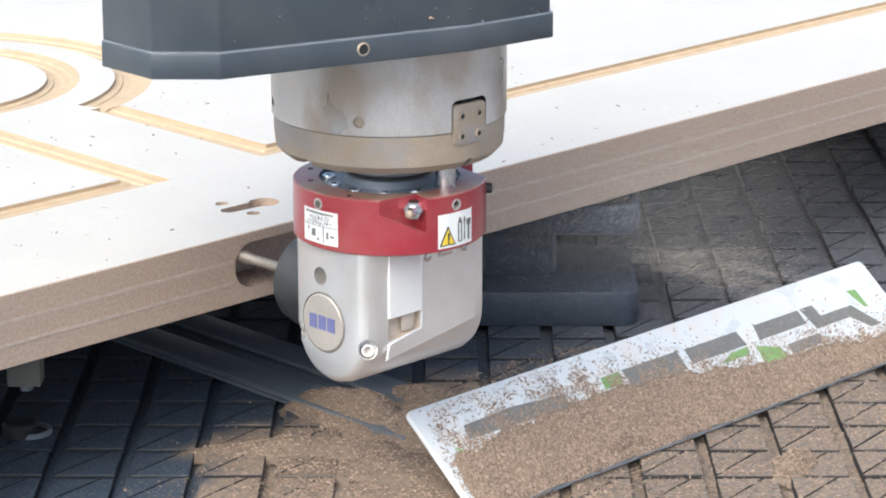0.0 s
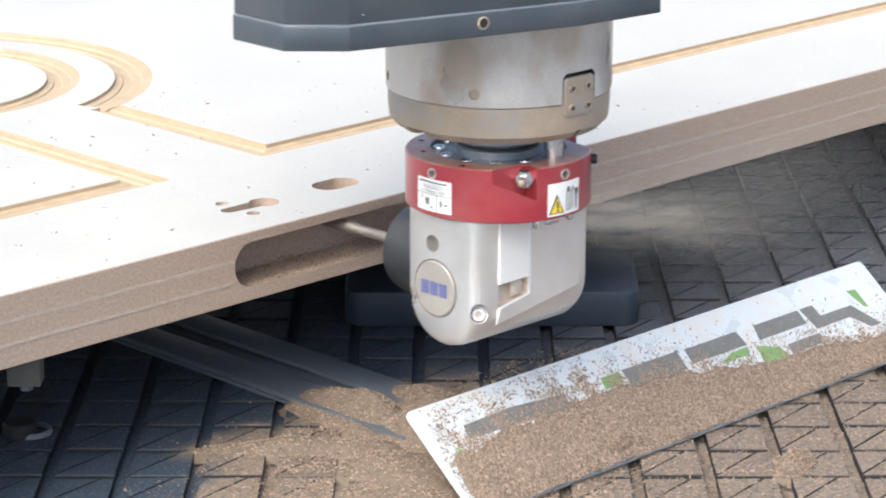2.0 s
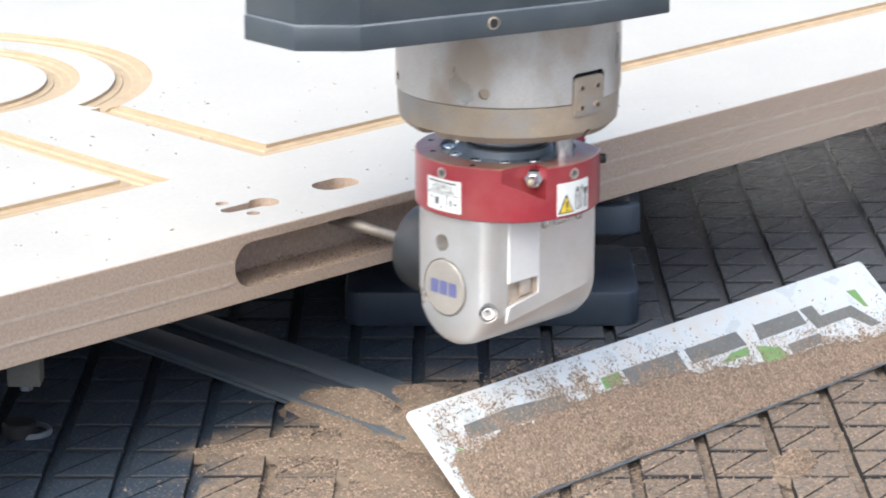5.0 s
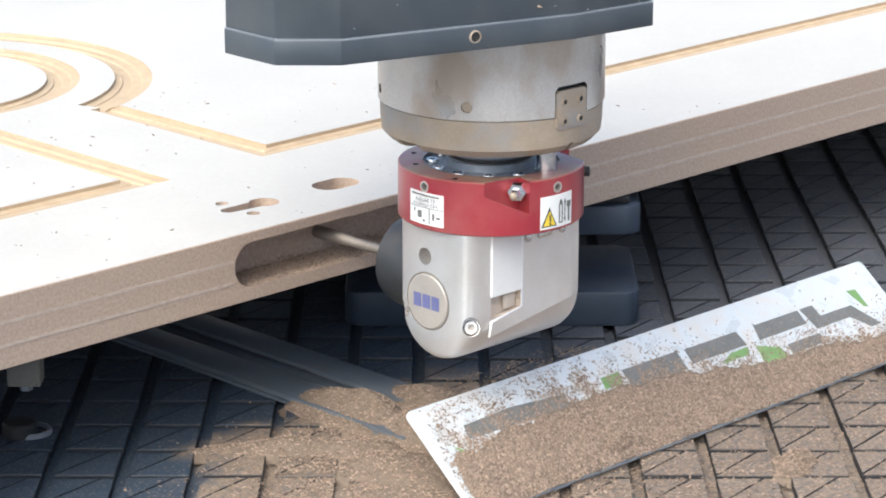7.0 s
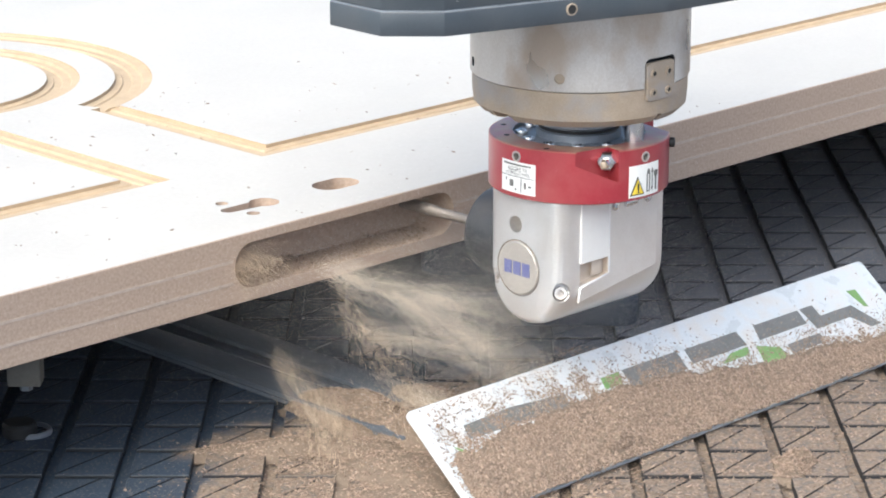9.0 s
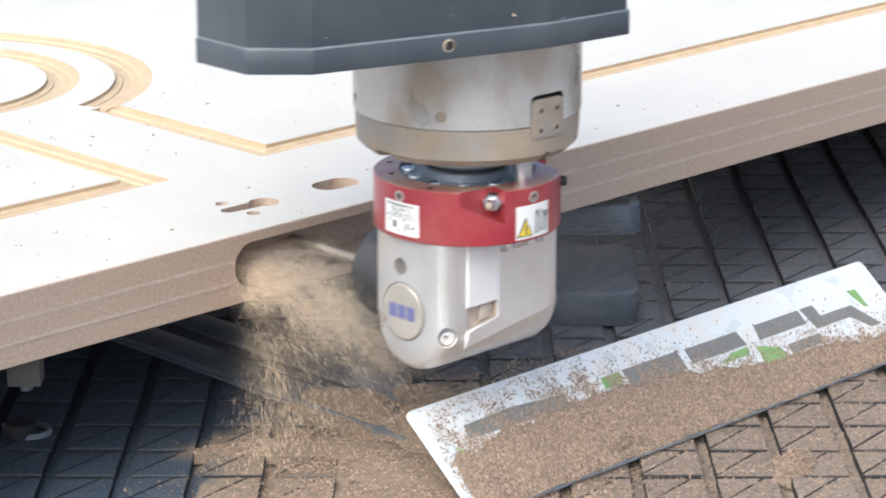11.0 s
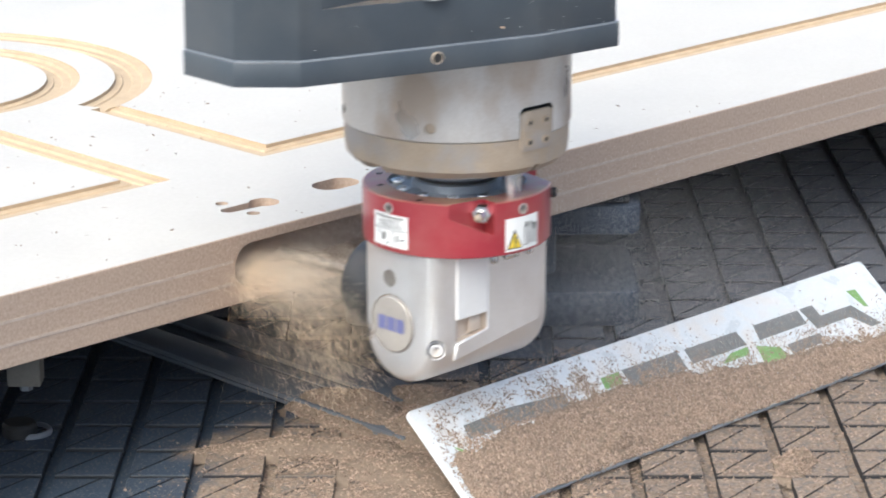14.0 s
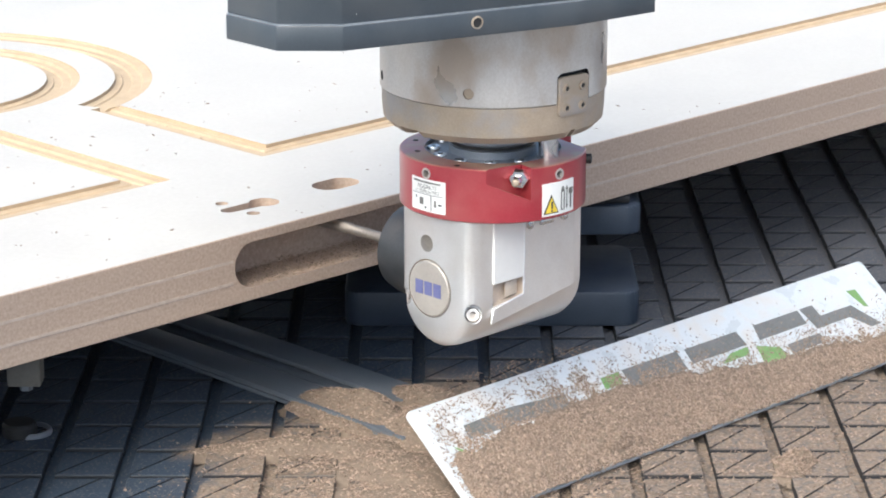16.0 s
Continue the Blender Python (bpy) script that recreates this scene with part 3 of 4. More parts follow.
part("print_bar", wrap_patch(171.6, 172.2, 0.1752, 0.1772, RR + 0.0003, n=2), M_INK, lab)
part("print_bar", wrap_patch(179.6, 180.8, 0.1702, 0.1716, RR + 0.0003, n=2), M_INK, lab)
part("print_bar", wrap_patch(187.0, 188.4, 0.1720, 0.1760, RR + 0.0003, n=2), M_PGREY, lab)
part("print_bar", wrap_patch(190.0, 192.4, 0.1732, 0.1742, RR + 0.0003, n=2), M_INK, lab)
lab2 = part("label", wrap_patch(-104.5, -78.0, 0.1672, 0.1868, RR), M_LABEL, ring_ob, "white warning label with yellow triangle")


def bent(pts, deg0, z0, lift=0.0007):
    """A flat print shape laid on the ring; metres along the side and up from a corner."""
    own = bmesh.new()
    vs = []
    for u, v in pts:
        a = radians(deg0) + u / RR
        vs.append(own.verts.new(((RR + lift) * math.cos(a), (RR + lift) * math.sin(a), z0 + v)))
    own.faces.new(vs)
    r = bmesh.ops.extrude_face_region(own, geom=own.faces[:])
    for e in r["geom"]:
        if isinstance(e, bmesh.types.BMVert):
            e.co.x *= 1 + 0.0003 / RR
            e.co.y *= 1 + 0.0003 / RR
    return own


part("warning_triangle", bent([(0.0006, 0.0030), (0.0118, 0.0030), (0.0062, 0.0145)], -104.5, 0.1655, 0.0004), M_INK, lab2, "black triangle outline")
part("warning_field", bent([(0.0019, 0.0038), (0.0105, 0.0038), (0.0062, 0.0126)], -104.5, 0.1655, 0.0008), M_YELLOW, lab2, "yellow triangle")
part("exclamation_mark", bent([(0.0058, 0.0062), (0.0066, 0.0062), (0.0068, 0.0104), (0.0056, 0.0104)], -104.5, 0.1655, 0.0012), M_INK, lab2)
part("exclamation_dot", bent([(0.0057, 0.0045), (0.0067, 0.0045), (0.0067, 0.0055), (0.0057, 0.0055)], -104.5, 0.1655, 0.0012), M_INK, lab2)
for pts in ([(0.0136, 0.004), (0.0141, 0.004), (0.0141, 0.015), (0.0136, 0.015)], [(0.0160, 0.004), (0.0165, 0.004), (0.0165, 0.015), (0.0160, 0.015)], [(0.0136, 0.015), (0.0165, 0.015), (0.0155, 0.018), (0.0146, 0.018)],
            [(0.0136, 0.004), (0.0165, 0.004), (0.0165, 0.0045), (0.0136, 0.0045)],
            [(0.0184, 0.006), (0.0188, 0.006), (0.0188, 0.016), (0.0184, 0.016)], [(0.0178, 0.0155), (0.0194, 0.0155), (0.0186, 0.0182)], [(0.0178, 0.0065), (0.0194, 0.0065), (0.0186, 0.0042)],
            [(0.0216, 0.004), (0.0228, 0.004), (0.0228, 0.0125), (0.0216, 0.0125)], [(0.0207, 0.0125), (0.0237, 0.0125), (0.0240, 0.0160), (0.0204, 0.0160)]):
    part("pictogram", bent(pts, -104.5, 0.1655, 0.0006), M_PGREY, lab2)

# silver angle-drive body: a U-shaped section drawn along the door's edge
BL, BW = 0.0488, 0.0300
BZC, BZ1 = 0.1145, 0.1652


def u_section(w, drop, n=20):
    pts = [(-w, BZ1)]
    for i in range(n + 1):
        a = math.pi + math.pi * i / n
        pts.append((w * math.cos(a), BZC + drop * math.sin(a)))
    pts.append((w, BZ1))
    return pts


def body_mesh():
    own = bmesh.new()
    stations = []
    for x, inset in ((-BL, 0.0058), (-BL + 0.0016, 0.0030), (-BL + 0.0044, 0.0010), (-BL + 0.0095, 0.0), (BL - 0.006, 0.0), (BL - 0.002, 0.0014), (BL, 0.0045)):
        stations.append([own.verts.new((x, y, z)) for y, z in u_section(BW - inset, 0.0315 - inset)])
    for a, b in zip(stations, stations[1:]):
        for i in range(len(a)):
            j = (i + 1) % len(a)
            own.faces.new((a[i], a[j], b[j], b[i]))
    own.faces.new(stations[0])
    own.faces.new(stations[-1][::-1])
    bmesh.ops.recalc_face_normals(own, faces=own.faces)
    return own


FX = -BL


def on_end(y, z, out=0.0):
    """A pose on the body's end: local x to the viewer's right, y up, z outward."""
    m = Matrix(((0, 0, -1, FX - out), (-1, 0, 0, y), (0, 1, 0, z), (0, 0, 0, 1)))
    return m


def on_side(x, z, out=0.0):
    return Matrix(((1, 0, 0, x), (0, 0, -1, -BW - out), (0, 1, 0, z), (0, 0, 0, 1)))


cuts = [(lathe([(0, -0.010), (0.0052, -0.010), (0.0052, 0.01), (0, 0.01)], 28, m=on_end(0.0062, 0.1462)), M_STEEL),
        (lathe([(0, -0.0012), (0.0178, -0.0012), (0.0178, 0.01), (0, 0.01)], 56, m=on_end(0.0037, 0.1190)), M_STEEL_LOW),
        (lathe([(0, -0.006), (0.0056, -0.006), (0.0056, 0.01), (0, 0.01)], 28, m=pose(-0.0415, -0.0250, 0.1075, 68, 0, -42)), M_ALU),
        (lathe([(0, -0.006), (0.0050, -0.006), (0.0050, 0.01), (0, 0.01)], 28, m=pose(-0.0465, 0.0240, 0.1090, 68, 0, -110)), M_ALU),
        (prism([(-0.0300, 0.1105), (-0.0048, 0.1135), (-0.0048, 0.1245), (-0.0300, 0.1245)], 0.0255, 0.05, m=Matrix.Rotation(radians(90), 4, 'X')), M_POCKET)]
me = carve(body_mesh(), cuts, [M_ALU])
smooth(me, 32)
body = part("drive_body", me, None, head, "satin silver angle-drive body")
badge = part("badge", lathe([(0, -0.0010), (0.0168, -0.0010), (0.0168, 0.0004), (0.0160, 0.0010), (0, 0.0010)], 56), M_CREAM, body, "round cream badge with blue print", on_end(0.0037, 0.1190))
# the maker's mark as three plain blue bars
for k in range(3):
    x = -0.0108 + k * 0.0075
    part("blue_mark", box(x, -0.0042, 0.0009, x + 0.0062, 0.0042, 0.0013), M_BLUE, badge)
for m_ in (pose(-0.0415, -0.0250, 0.1075, 68, 0, -42), pose(-0.0465, 0.0240, 0.1090, 68, 0, -110)):
    part("cap_screw", lathe([(0, -0.0048), (0.0020, -0.0048), (0.0020, -0.0008), (0.0038, -0.0008), (0.0045, -0.0022), (0.0045, -0.006), (0, -0.006)], 24), M_STEEL, body, "bright socket cap screw", m_)
cover = part("side_cover", prism([(-0.0045, 0.1140), (-0.0045, 0.1648), (0.0395, 0.1648), (0.0395, 0.1100), (-0.0320, 0.1000), (-0.0300, 0.1095)][::-1], 0.0290, 0.0307, 0.0004, m=Matrix.Rotation(radians(90), 4, 'X'), segs=1), M_ALU, body, "silver side cover plate")
part("blank_label", box(-0.0300, -0.0311, 0.1245, -0.0050, -0.0292, 0.1648, 0.0003, segs=1), M_PAPER, body, "blank white label")
part("latch", box(-0.0180, -0.0285, 0.1140, -0.0085, -0.0272, 0.1235, 0.0008), M_POCKET, body, "dusty latch")
for x in (-0.0005, 0.0290):
    part("cover_screw", lathe([(0, -0.001), (0.0026, -0.001), (0.0026, 0.0012), (0.0010, 0.0016), (0, 0.0008)], 16), M_BRIGHT, body, "", on_side(x, 0.1555, 0.0010))
part("catch", box(0.0080, -0.0330, 0.1535, 0.0190, -0.0306, 0.1570, 0.0008), M_BRIGHT, body, "bright catch")

# collet nut and cutter on the far side
along_y = Matrix.Rotation(radians(-90), 4, 'X')
tool = part("collet_nut", lathe([(0, 0.0295), (0.0240, 0.0295), (0.0280, 0.0340), (0.0290, 0.0400), (0.0290, 0.0640), (0.0270, 0.0720), (0.0215, 0.0752), (0.0090, 0.0760), (0, 0.0760)], 56), M_NUT, head, "black collet nut", pose(0, 0, 0.1208) @ along_y)
part("cutter", lathe([(0, 0.0740), (0.0048, 0.0740), (0.0044, 0.0790), (0.0033, 0.0820), (0.0033, 0.1250), (0.0040, 0.1260), (0.0040, 0.1560), (0, 0.1560)], 28), M_TOOLST, tool, "steel shank cutter")

# ---------- wood dust: drifts, chips and flakes ----------
def flakes(name, spots, seed, size=(0.0008, 0.0022), mat_=M_CHIP, normal=None):
    """Many small curled chips, each four triangles, joined into one mesh."""
    rnd = random.Random(seed)
    vs, fs = [], []
    for x, y, z in spots:
        s = rnd.uniform(*size)
        a, t = rnd.uniform(0, 6.283), rnd.uniform(-0.5, 0.5)
        d = Vector((math.cos(a), math.sin(a), t)) * s
        w = Vector((-math.sin(a), math.cos(a), rnd.uniform(-0.6, 0.6))) * s * rnd.uniform(0.25, 0.5)
        u = Vector((0, 0, s * rnd.uniform(0.15, 0.45)))
        o = Vector((x, y, z))
        k = len(vs)
        vs += [o - d, o + w, o + d, o - w, o + u]
        fs += [(k, k + 1, k + 4), (k + 1, k + 2, k + 4), (k + 2, k + 3, k + 4), (k + 3, k, k + 4)]
    me = bpy.data.meshes.new(name)
    me.from_pydata(vs, [], fs)
    me.materials.append(mat_)
    return me


def drift(name, x0, y0, x1, y1, height, seed, n=56, freq=30.0):
    """An uneven heap on a grid: the height function gives metres over the base."""
    bm = bmesh.new()
    g = []
    for i in range(n + 1):
        row = []
        for j in range(n + 1):
            x, y = x0 + (x1 - x0) * i / n, y0 + (y1 - y0) * j / n
            h = height(x, y)
            row.append(bm.verts.new((x, y, max(h, -0.004))))
        g.append(row)
    for i in range(n):
        for j in range(n):
            q = (g[i][j], g[i + 1][j], g[i + 1][j + 1], g[i][j + 1])
            if max(v.co.z for v in q) > -0.0035:
                bm.faces.new(q)
    for v in [v for v in bm.verts if not v.link_faces]:
        bm.verts.remove(v)
    return bm


def hump(x, y, cx, cy, rx, ry, h, turn=0.0):
    c, s = math.cos(radians(turn)), math.sin(radians(turn))
    u, v = ((x - cx) * c + (y - cy) * s) / rx, (-(x - cx) * s + (y - cy) * c) / ry
    k = u * u + v * v
    w = 0.25 * noise.noise(Vector((x * 35, y * 35, 3.3)))
    return h * (1 - k) + h * w


part("paint_specks", flakes("paint_specks", HOUSING_SPECKS, 18, (0.0003, 0.0008), M_LABEL), None, head, "pale chipped specks on the paint")
part("wood_crumb", flakes("wood_crumb", [(-0.0500, -0.0848, 0.3085)], 19, (0.0026, 0.0027)), None, head, "tan wood crumb stuck to the housing")
c, s = math.cos(radians(YAW)), math.sin(radians(YAW))
HEAPS = [(("brown wood dust heaped over the rail's end"), (-0.125, -0.115, 0.03, 0.07), [(-0.091, -0.012, 0.026, 0.052, 0.0200, 8), (-0.076, -0.060, 0.036, 0.040, 0.0150, 10), (-0.043, -0.030, 0.021, 0.048, 0.0140, 0)]),
         (("brown wood chips heaped beside the sign plate"), (-0.27, -0.27, -0.05, -0.02), [(-0.128, -0.110, 0.034, 0.054, 0.0075, 20), (-0.160, -0.150, 0.040, 0.050, 0.0035, 30), (-0.190, -0.182, 0.040, 0.040, 0.0020, 35)]),
         (("low drift of brown wood dust on the table"), (-0.25, -0.15, -0.06, 0.06), [(-0.150, -0.026, 0.058, 0.0130, 0.0065, -42), (-0.125, -0.052, 0.030, 0.018, 0.0065, -42), (-0.178, 0.000, 0.030, 0.010, 0.0030, -40)]),
         (("small clump of brown wood dust on the table"), (0.00, -0.31, 0.10, -0.20), [(0.052, -0.257, 0.013, 0.009, 0.0080, -40), (0.038, -0.266, 0.012, 0.008, 0.0060, 0), (0.060, -0.250, 0.008, 0.006, 0.0060, 0)])]


def heap_height(humps, x, y):
    if humps[0][4] < 0.009 and humps[0][0] > 0:
        return max(hump(x, y, *q) for q in humps) * (0.75 + 0.9 * noise.noise(Vector((x * 190, y * 190, 4.4)))) + 0.0022 * noise.noise(Vector((x * 420, y * 420, 1.2)))
    k = max(hump(x, y, *q) for q in humps)
    if humps[0][4] > 0.018 and y > -0.068:
        k = min(k, 0.0060 + (x + 0.1035) * 0.75)
    k += 0.0012 * noise.noise(Vector((x * 55, y * 55, 6.1))) + 0.0010 * noise.noise(Vector((x * 160, y * 160, 2.2)))
    return k


heap_spots = []
rnd = random.Random(21)
for k, (lab_, (x0, y0, x1, y1), humps) in enumerate(HEAPS):
    heap = part("dust_heap", drift("dust_heap", x0, y0, x1, y1, lambda x, y: heap_height(humps, x, y), 2.0 + k, n=90), M_DUST)
    tagged(heap, lab_, "dust heap", kind="stuff")
    for _ in range(18000 if k < 3 else 24000):
        x, y = rnd.uniform(x0, x1), rnd.uniform(y0, y1)
        z = heap_height(humps, x, y)
        if z > -0.0012 + 0.001 * rnd.random():
            heap_spots.append((x, y, max(z, 0.0) + 0.0002))
fl = new("wood_chips", flakes("wood_chips", heap_spots, 22, (0.0006, 0.0018)))
tagged(fl, "fine brown wood chips lying on the dust heaps", "wood chips", kind="stuff")


# dust lying on the slanted plate: deep at its foot, thin and ragged at its top
def plate_cover(u, v):
    line = ((0.0, 0.024), (0.012, 0.041), (0.055, 0.047), (0.10, 0.050), (0.13, 0.050), (0.17, 0.049), (0.22, 0.045), (0.29, 0.031), (0.35, 0.029), (0.41, 0.021), (0.45, 0.018))
    for (u0, e0), (u1, e1) in zip(line, line[1:]):
        if u0 <= u <= u1:
            edge = e0 + (e1 - e0) * (u - u0) / (u1 - u0)
    edge += 0.0045 * noise.noise(Vector((u * 40, 1.0, 0))) + 0.003 * noise.noise(Vector((u * 130, 4.0, 0)))
    if u < 0.012:
        edge -= (0.012 - u) * 3
    return edge - v


def plate_clump(u, v):
    if not (0.10 < u < 0.16 and v < 0.03):
        return 0.0
    k = 1 - ((u - 0.128) / 0.013) ** 2 - ((v - 0.016) / 0.009) ** 2
    return (0.0055 + 0.004 * noise.noise(Vector((u * 240, v * 240, 3.3)))) * max(0.0, k) ** 0.6


def plate_dust():
    bm = bmesh.new()
    nu, nv = 150, 34
    g = []
    for i in range(nu + 1):
        row = []
        for j in range(nv + 1):
            u, v = 0.006 + (PL - 0.010) * i / nu, 0.001 + (PW - 0.006) * j / nv
            k = plate_cover(u, v)
            h = min(0.0055, max(0.0, k) ** 0.7 * 0.055)
            h *= 0.75 + 0.5 * noise.noise(Vector((u * 60, v * 60, 1.5)))
            h += 0.0012 * noise.noise(Vector((u * 420, v * 420, 8.5))) if k > 0.002 else 0
            h += plate_clump(u, v)
            row.append((bm.verts.new((u, v, h if k > 0 else -0.0006)), k))
        g.append(row)
    for i in range(nu):
        for j in range(nv):
            q = (g[i][j], g[i + 1][j], g[i + 1][j + 1], g[i][j + 1])
            if max(t[1] for t in q) > 0:
                bm.faces.new([t[0] for t in q])
    for v in [v for v in bm.verts if not v.link_faces]:
        bm.verts.remove(v)
    return bm


pd = part("dust_layer", plate_dust(), M_DUST, None, "", PLATE)
tagged(pd, "brown wood dust lying on the white plate", "dust layer", kind="stuff")
rnd = random.Random(11)
spots, thin_spots = [], []
while len(spots) + len(thin_spots) < 52000:
    u, v = rnd.uniform(0.003, PL - 0.003), rnd.uniform(0.0, PW - 0.002)
    k = plate_cover(u, v)
    thin = 1.1 * math.exp(min(0, k) / (0.0070 if u > 0.24 else 0.0095 if u > 0.15 else 0.017))
    patch = 0.55 + 0.9 * noise.noise(Vector((u * 75, v * 75, 2.0))) + 0.7 * noise.noise(Vector((u * 260, v * 260, 5.0)))
    if k > 0.003:
        h = min(0.0055, k ** 0.7 * 0.055) * (0.75 + 0.5 * noise.noise(Vector((u * 60, v * 60, 1.5)))) + 0.0012 * noise.noise(Vector((u * 420, v * 420, 8.5)))
        spots.append((u, v, max(0.0002, h) + plate_clump(u, v)))
    elif rnd.random() < thin * patch:
        thin_spots.append((u, v, 0.0003))
fl = new("wood_chips", flakes("wood_chips", spots, 12, (0.0006, 0.0018)))
fl.matrix_basis = PLATE
tagged(fl, "fine brown wood chips sticking to the plate", "wood chips", kind="stuff")
fl = new("wood_dust", flakes("wood_dust", thin_spots, 16, (0.0004, 0.0013), M_CHIP))
fl.matrix_basis = PLATE
tagged(fl, "thin brown chips sprinkled on the white plate", "wood dust", kind="stuff")

spots = []
tries = 0
while len(spots) < 34000 and tries < 400000:
    tries += 1
    a, b = rnd.uniform(-0.26, 0.36), rnd.uniform(1.40, 1.78)
    x, y = a * c + b * s - 1.2, -a * s + b * c - 1.2147
    dens = math.exp(-((x + 0.13) ** 2 + (y + 0.13) ** 2) / 0.006) * 1.2 + (0.15 if a > -0.08 else 0.15 if a > -0.13 else 0.03 if a > -0.2 else 0.0) * (y < 0.0)
    if rnd.random() < dens:
        ga, gb = abs(((a + 0.0166) / PITCH_A) % 1.0 - 0.5) * PITCH_A, abs(((b - 1.5351) / PITCH_B) % 1.0 - 0.5) * PITCH_B
        joint = ga > PITCH_A / 2 - 0.0040 or gb > PITCH_B / 2 - 0.0026
        spots.append((x, y, 0.0006 - (BLOCK_H if joint else 0.0)))
fl = new("wood_chips", flakes("wood_chips", spots, 13, (0.0005, 0.0019)))
tagged(fl, "loose brown wood chips scattered over the table", "wood chips", kind="stuff")

# crumbs on the door's white face
spots = [(-0.255, 0.084), (-0.253, 0.082), (-0.290, 0.051), (-0.267, 0.014), (-0.207, 0.081), (-0.197, 0.106), (-0.194, 0.185), (-0.304, 0.003), (0.063, 0.213), (-0.001, 0.06), (-0.182, 0.23), (-0.101, 0.078)]
spots = [(x, y, DZ1) for x, y in spots]
while len(spots) < 130:
    spots.append((rnd.uniform(-0.36, 0.3), rnd.uniform(0.004, 0.35), DZ1))
near = [q for q in spots if not (-0.17 < q[0] < -0.03 and 0.02 < q[1] < 0.07)]
fl = new("wood_crumbs", flakes("wood_crumbs", near, 14, (0.0009, 0.0026)))
tagged(fl, "scattered brown wood crumbs on the door face", "wood crumbs", kind="stuff")
# chips lying in the mortise
spots = [(rnd.uniform(-0.172, 0.0), rnd.uniform(0.001, 0.05), 0.1037 + rnd.random() ** 3 * 0.004) for _ in range(2600)]
fl = new("wood_chips", flakes("wood_chips", spots, 15, (0.0005, 0.0016)))
tagged(fl, "brown wood chips lying in the cut mortise", "wood chips", kind="stuff")


# lettering on the plate, as plain shapes
def plate_shape(name, pts, mat_):
    part(name, prism(pts, -0.0002, 0.0003), mat_, plate)


GREY = [[(0.3555, 0.0585), (0.3690, 0.0585), (0.3700, 0.0490), (0.4035, 0.0490), (0.4185, 0.0290), (0.4080, 0.0290), (0.3950, 0.0410), (0.3590, 0.0410)],
        [(0.3030, 0.0470), (0.3530, 0.0470), (0.3530, 0.0584), (0.3060, 0.0584)],
        [(0.3220, 0.0300), (0.3560, 0.0300), (0.3580, 0.0373), (0.3230, 0.0373)],
        [(0.2345, 0.0470), (0.2890, 0.0470), (0.2880, 0.0584), (0.2355, 0.0584)],
        [(0.1750, 0.0440), (0.2270, 0.0450), (0.2280, 0.0590), (0.1750, 0.0590)],
        [(0.0310, 0.0490), (0.1180, 0.0470), (0.1200, 0.0565), (0.0740, 0.0600), (0.0330, 0.0585)]]
GREEN = [[(0.4090, 0.0600), (0.4180, 0.0592), (0.4185, 0.0440), (0.4150, 0.0450)], [(0.2960, 0.0440), (0.3150, 0.0373), (0.3170, 0.0280), (0.2930, 0.0300)],
         [(0.2580, 0.0395), (0.2860, 0.0400), (0.2880, 0.0455), (0.2700, 0.0450)], [(0.1530, 0.0500), (0.1690, 0.0500), (0.1720, 0.0585), (0.1550, 0.0585)], [(0.0160, 0.0480), (0.0335, 0.0344), (0.0270, 0.0322)]]
for pts in GREY:
    plate_shape("lettering", pts, M_PGREY)
for pts in GREEN:
    plate_shape("green_accent", pts, M_PGREEN)


# ---------- airborne dust: rigid wisps that fly from the mortise and sink away ----------
def grains(name, items, mat_):
    """Three-sided slivers and specks: (place, half length vector, half width)."""
    vs, fs = [], []
    for o, d, w in items:
        if w < 0.0001:
            k = len(vs)
            vs += [o - d, o + d, o + d.orthogonal().normalized() * d.length * 0.8]
            fs.append((k, k + 1, k + 2))
            continue
        a_ = d.orthogonal().normalized() * w
        b_ = d.cross(a_).normalized() * w
        k = len(vs)
        vs += [o - d, o + a_, o + b_, o - a_ * 0.5 - b_ * 0.5, o + d]
        fs += [(k, k + 2, k + 1), (k, k + 3, k + 2), (k, k + 1, k + 3), (k + 4, k + 1, k + 2), (k + 4, k + 2, k + 3), (k + 4, k + 3, k + 1)]
    me = bpy.data.meshes.new(name)
    me.from_pydata(vs, [], fs)
    me.materials.append(mat_)
    return me


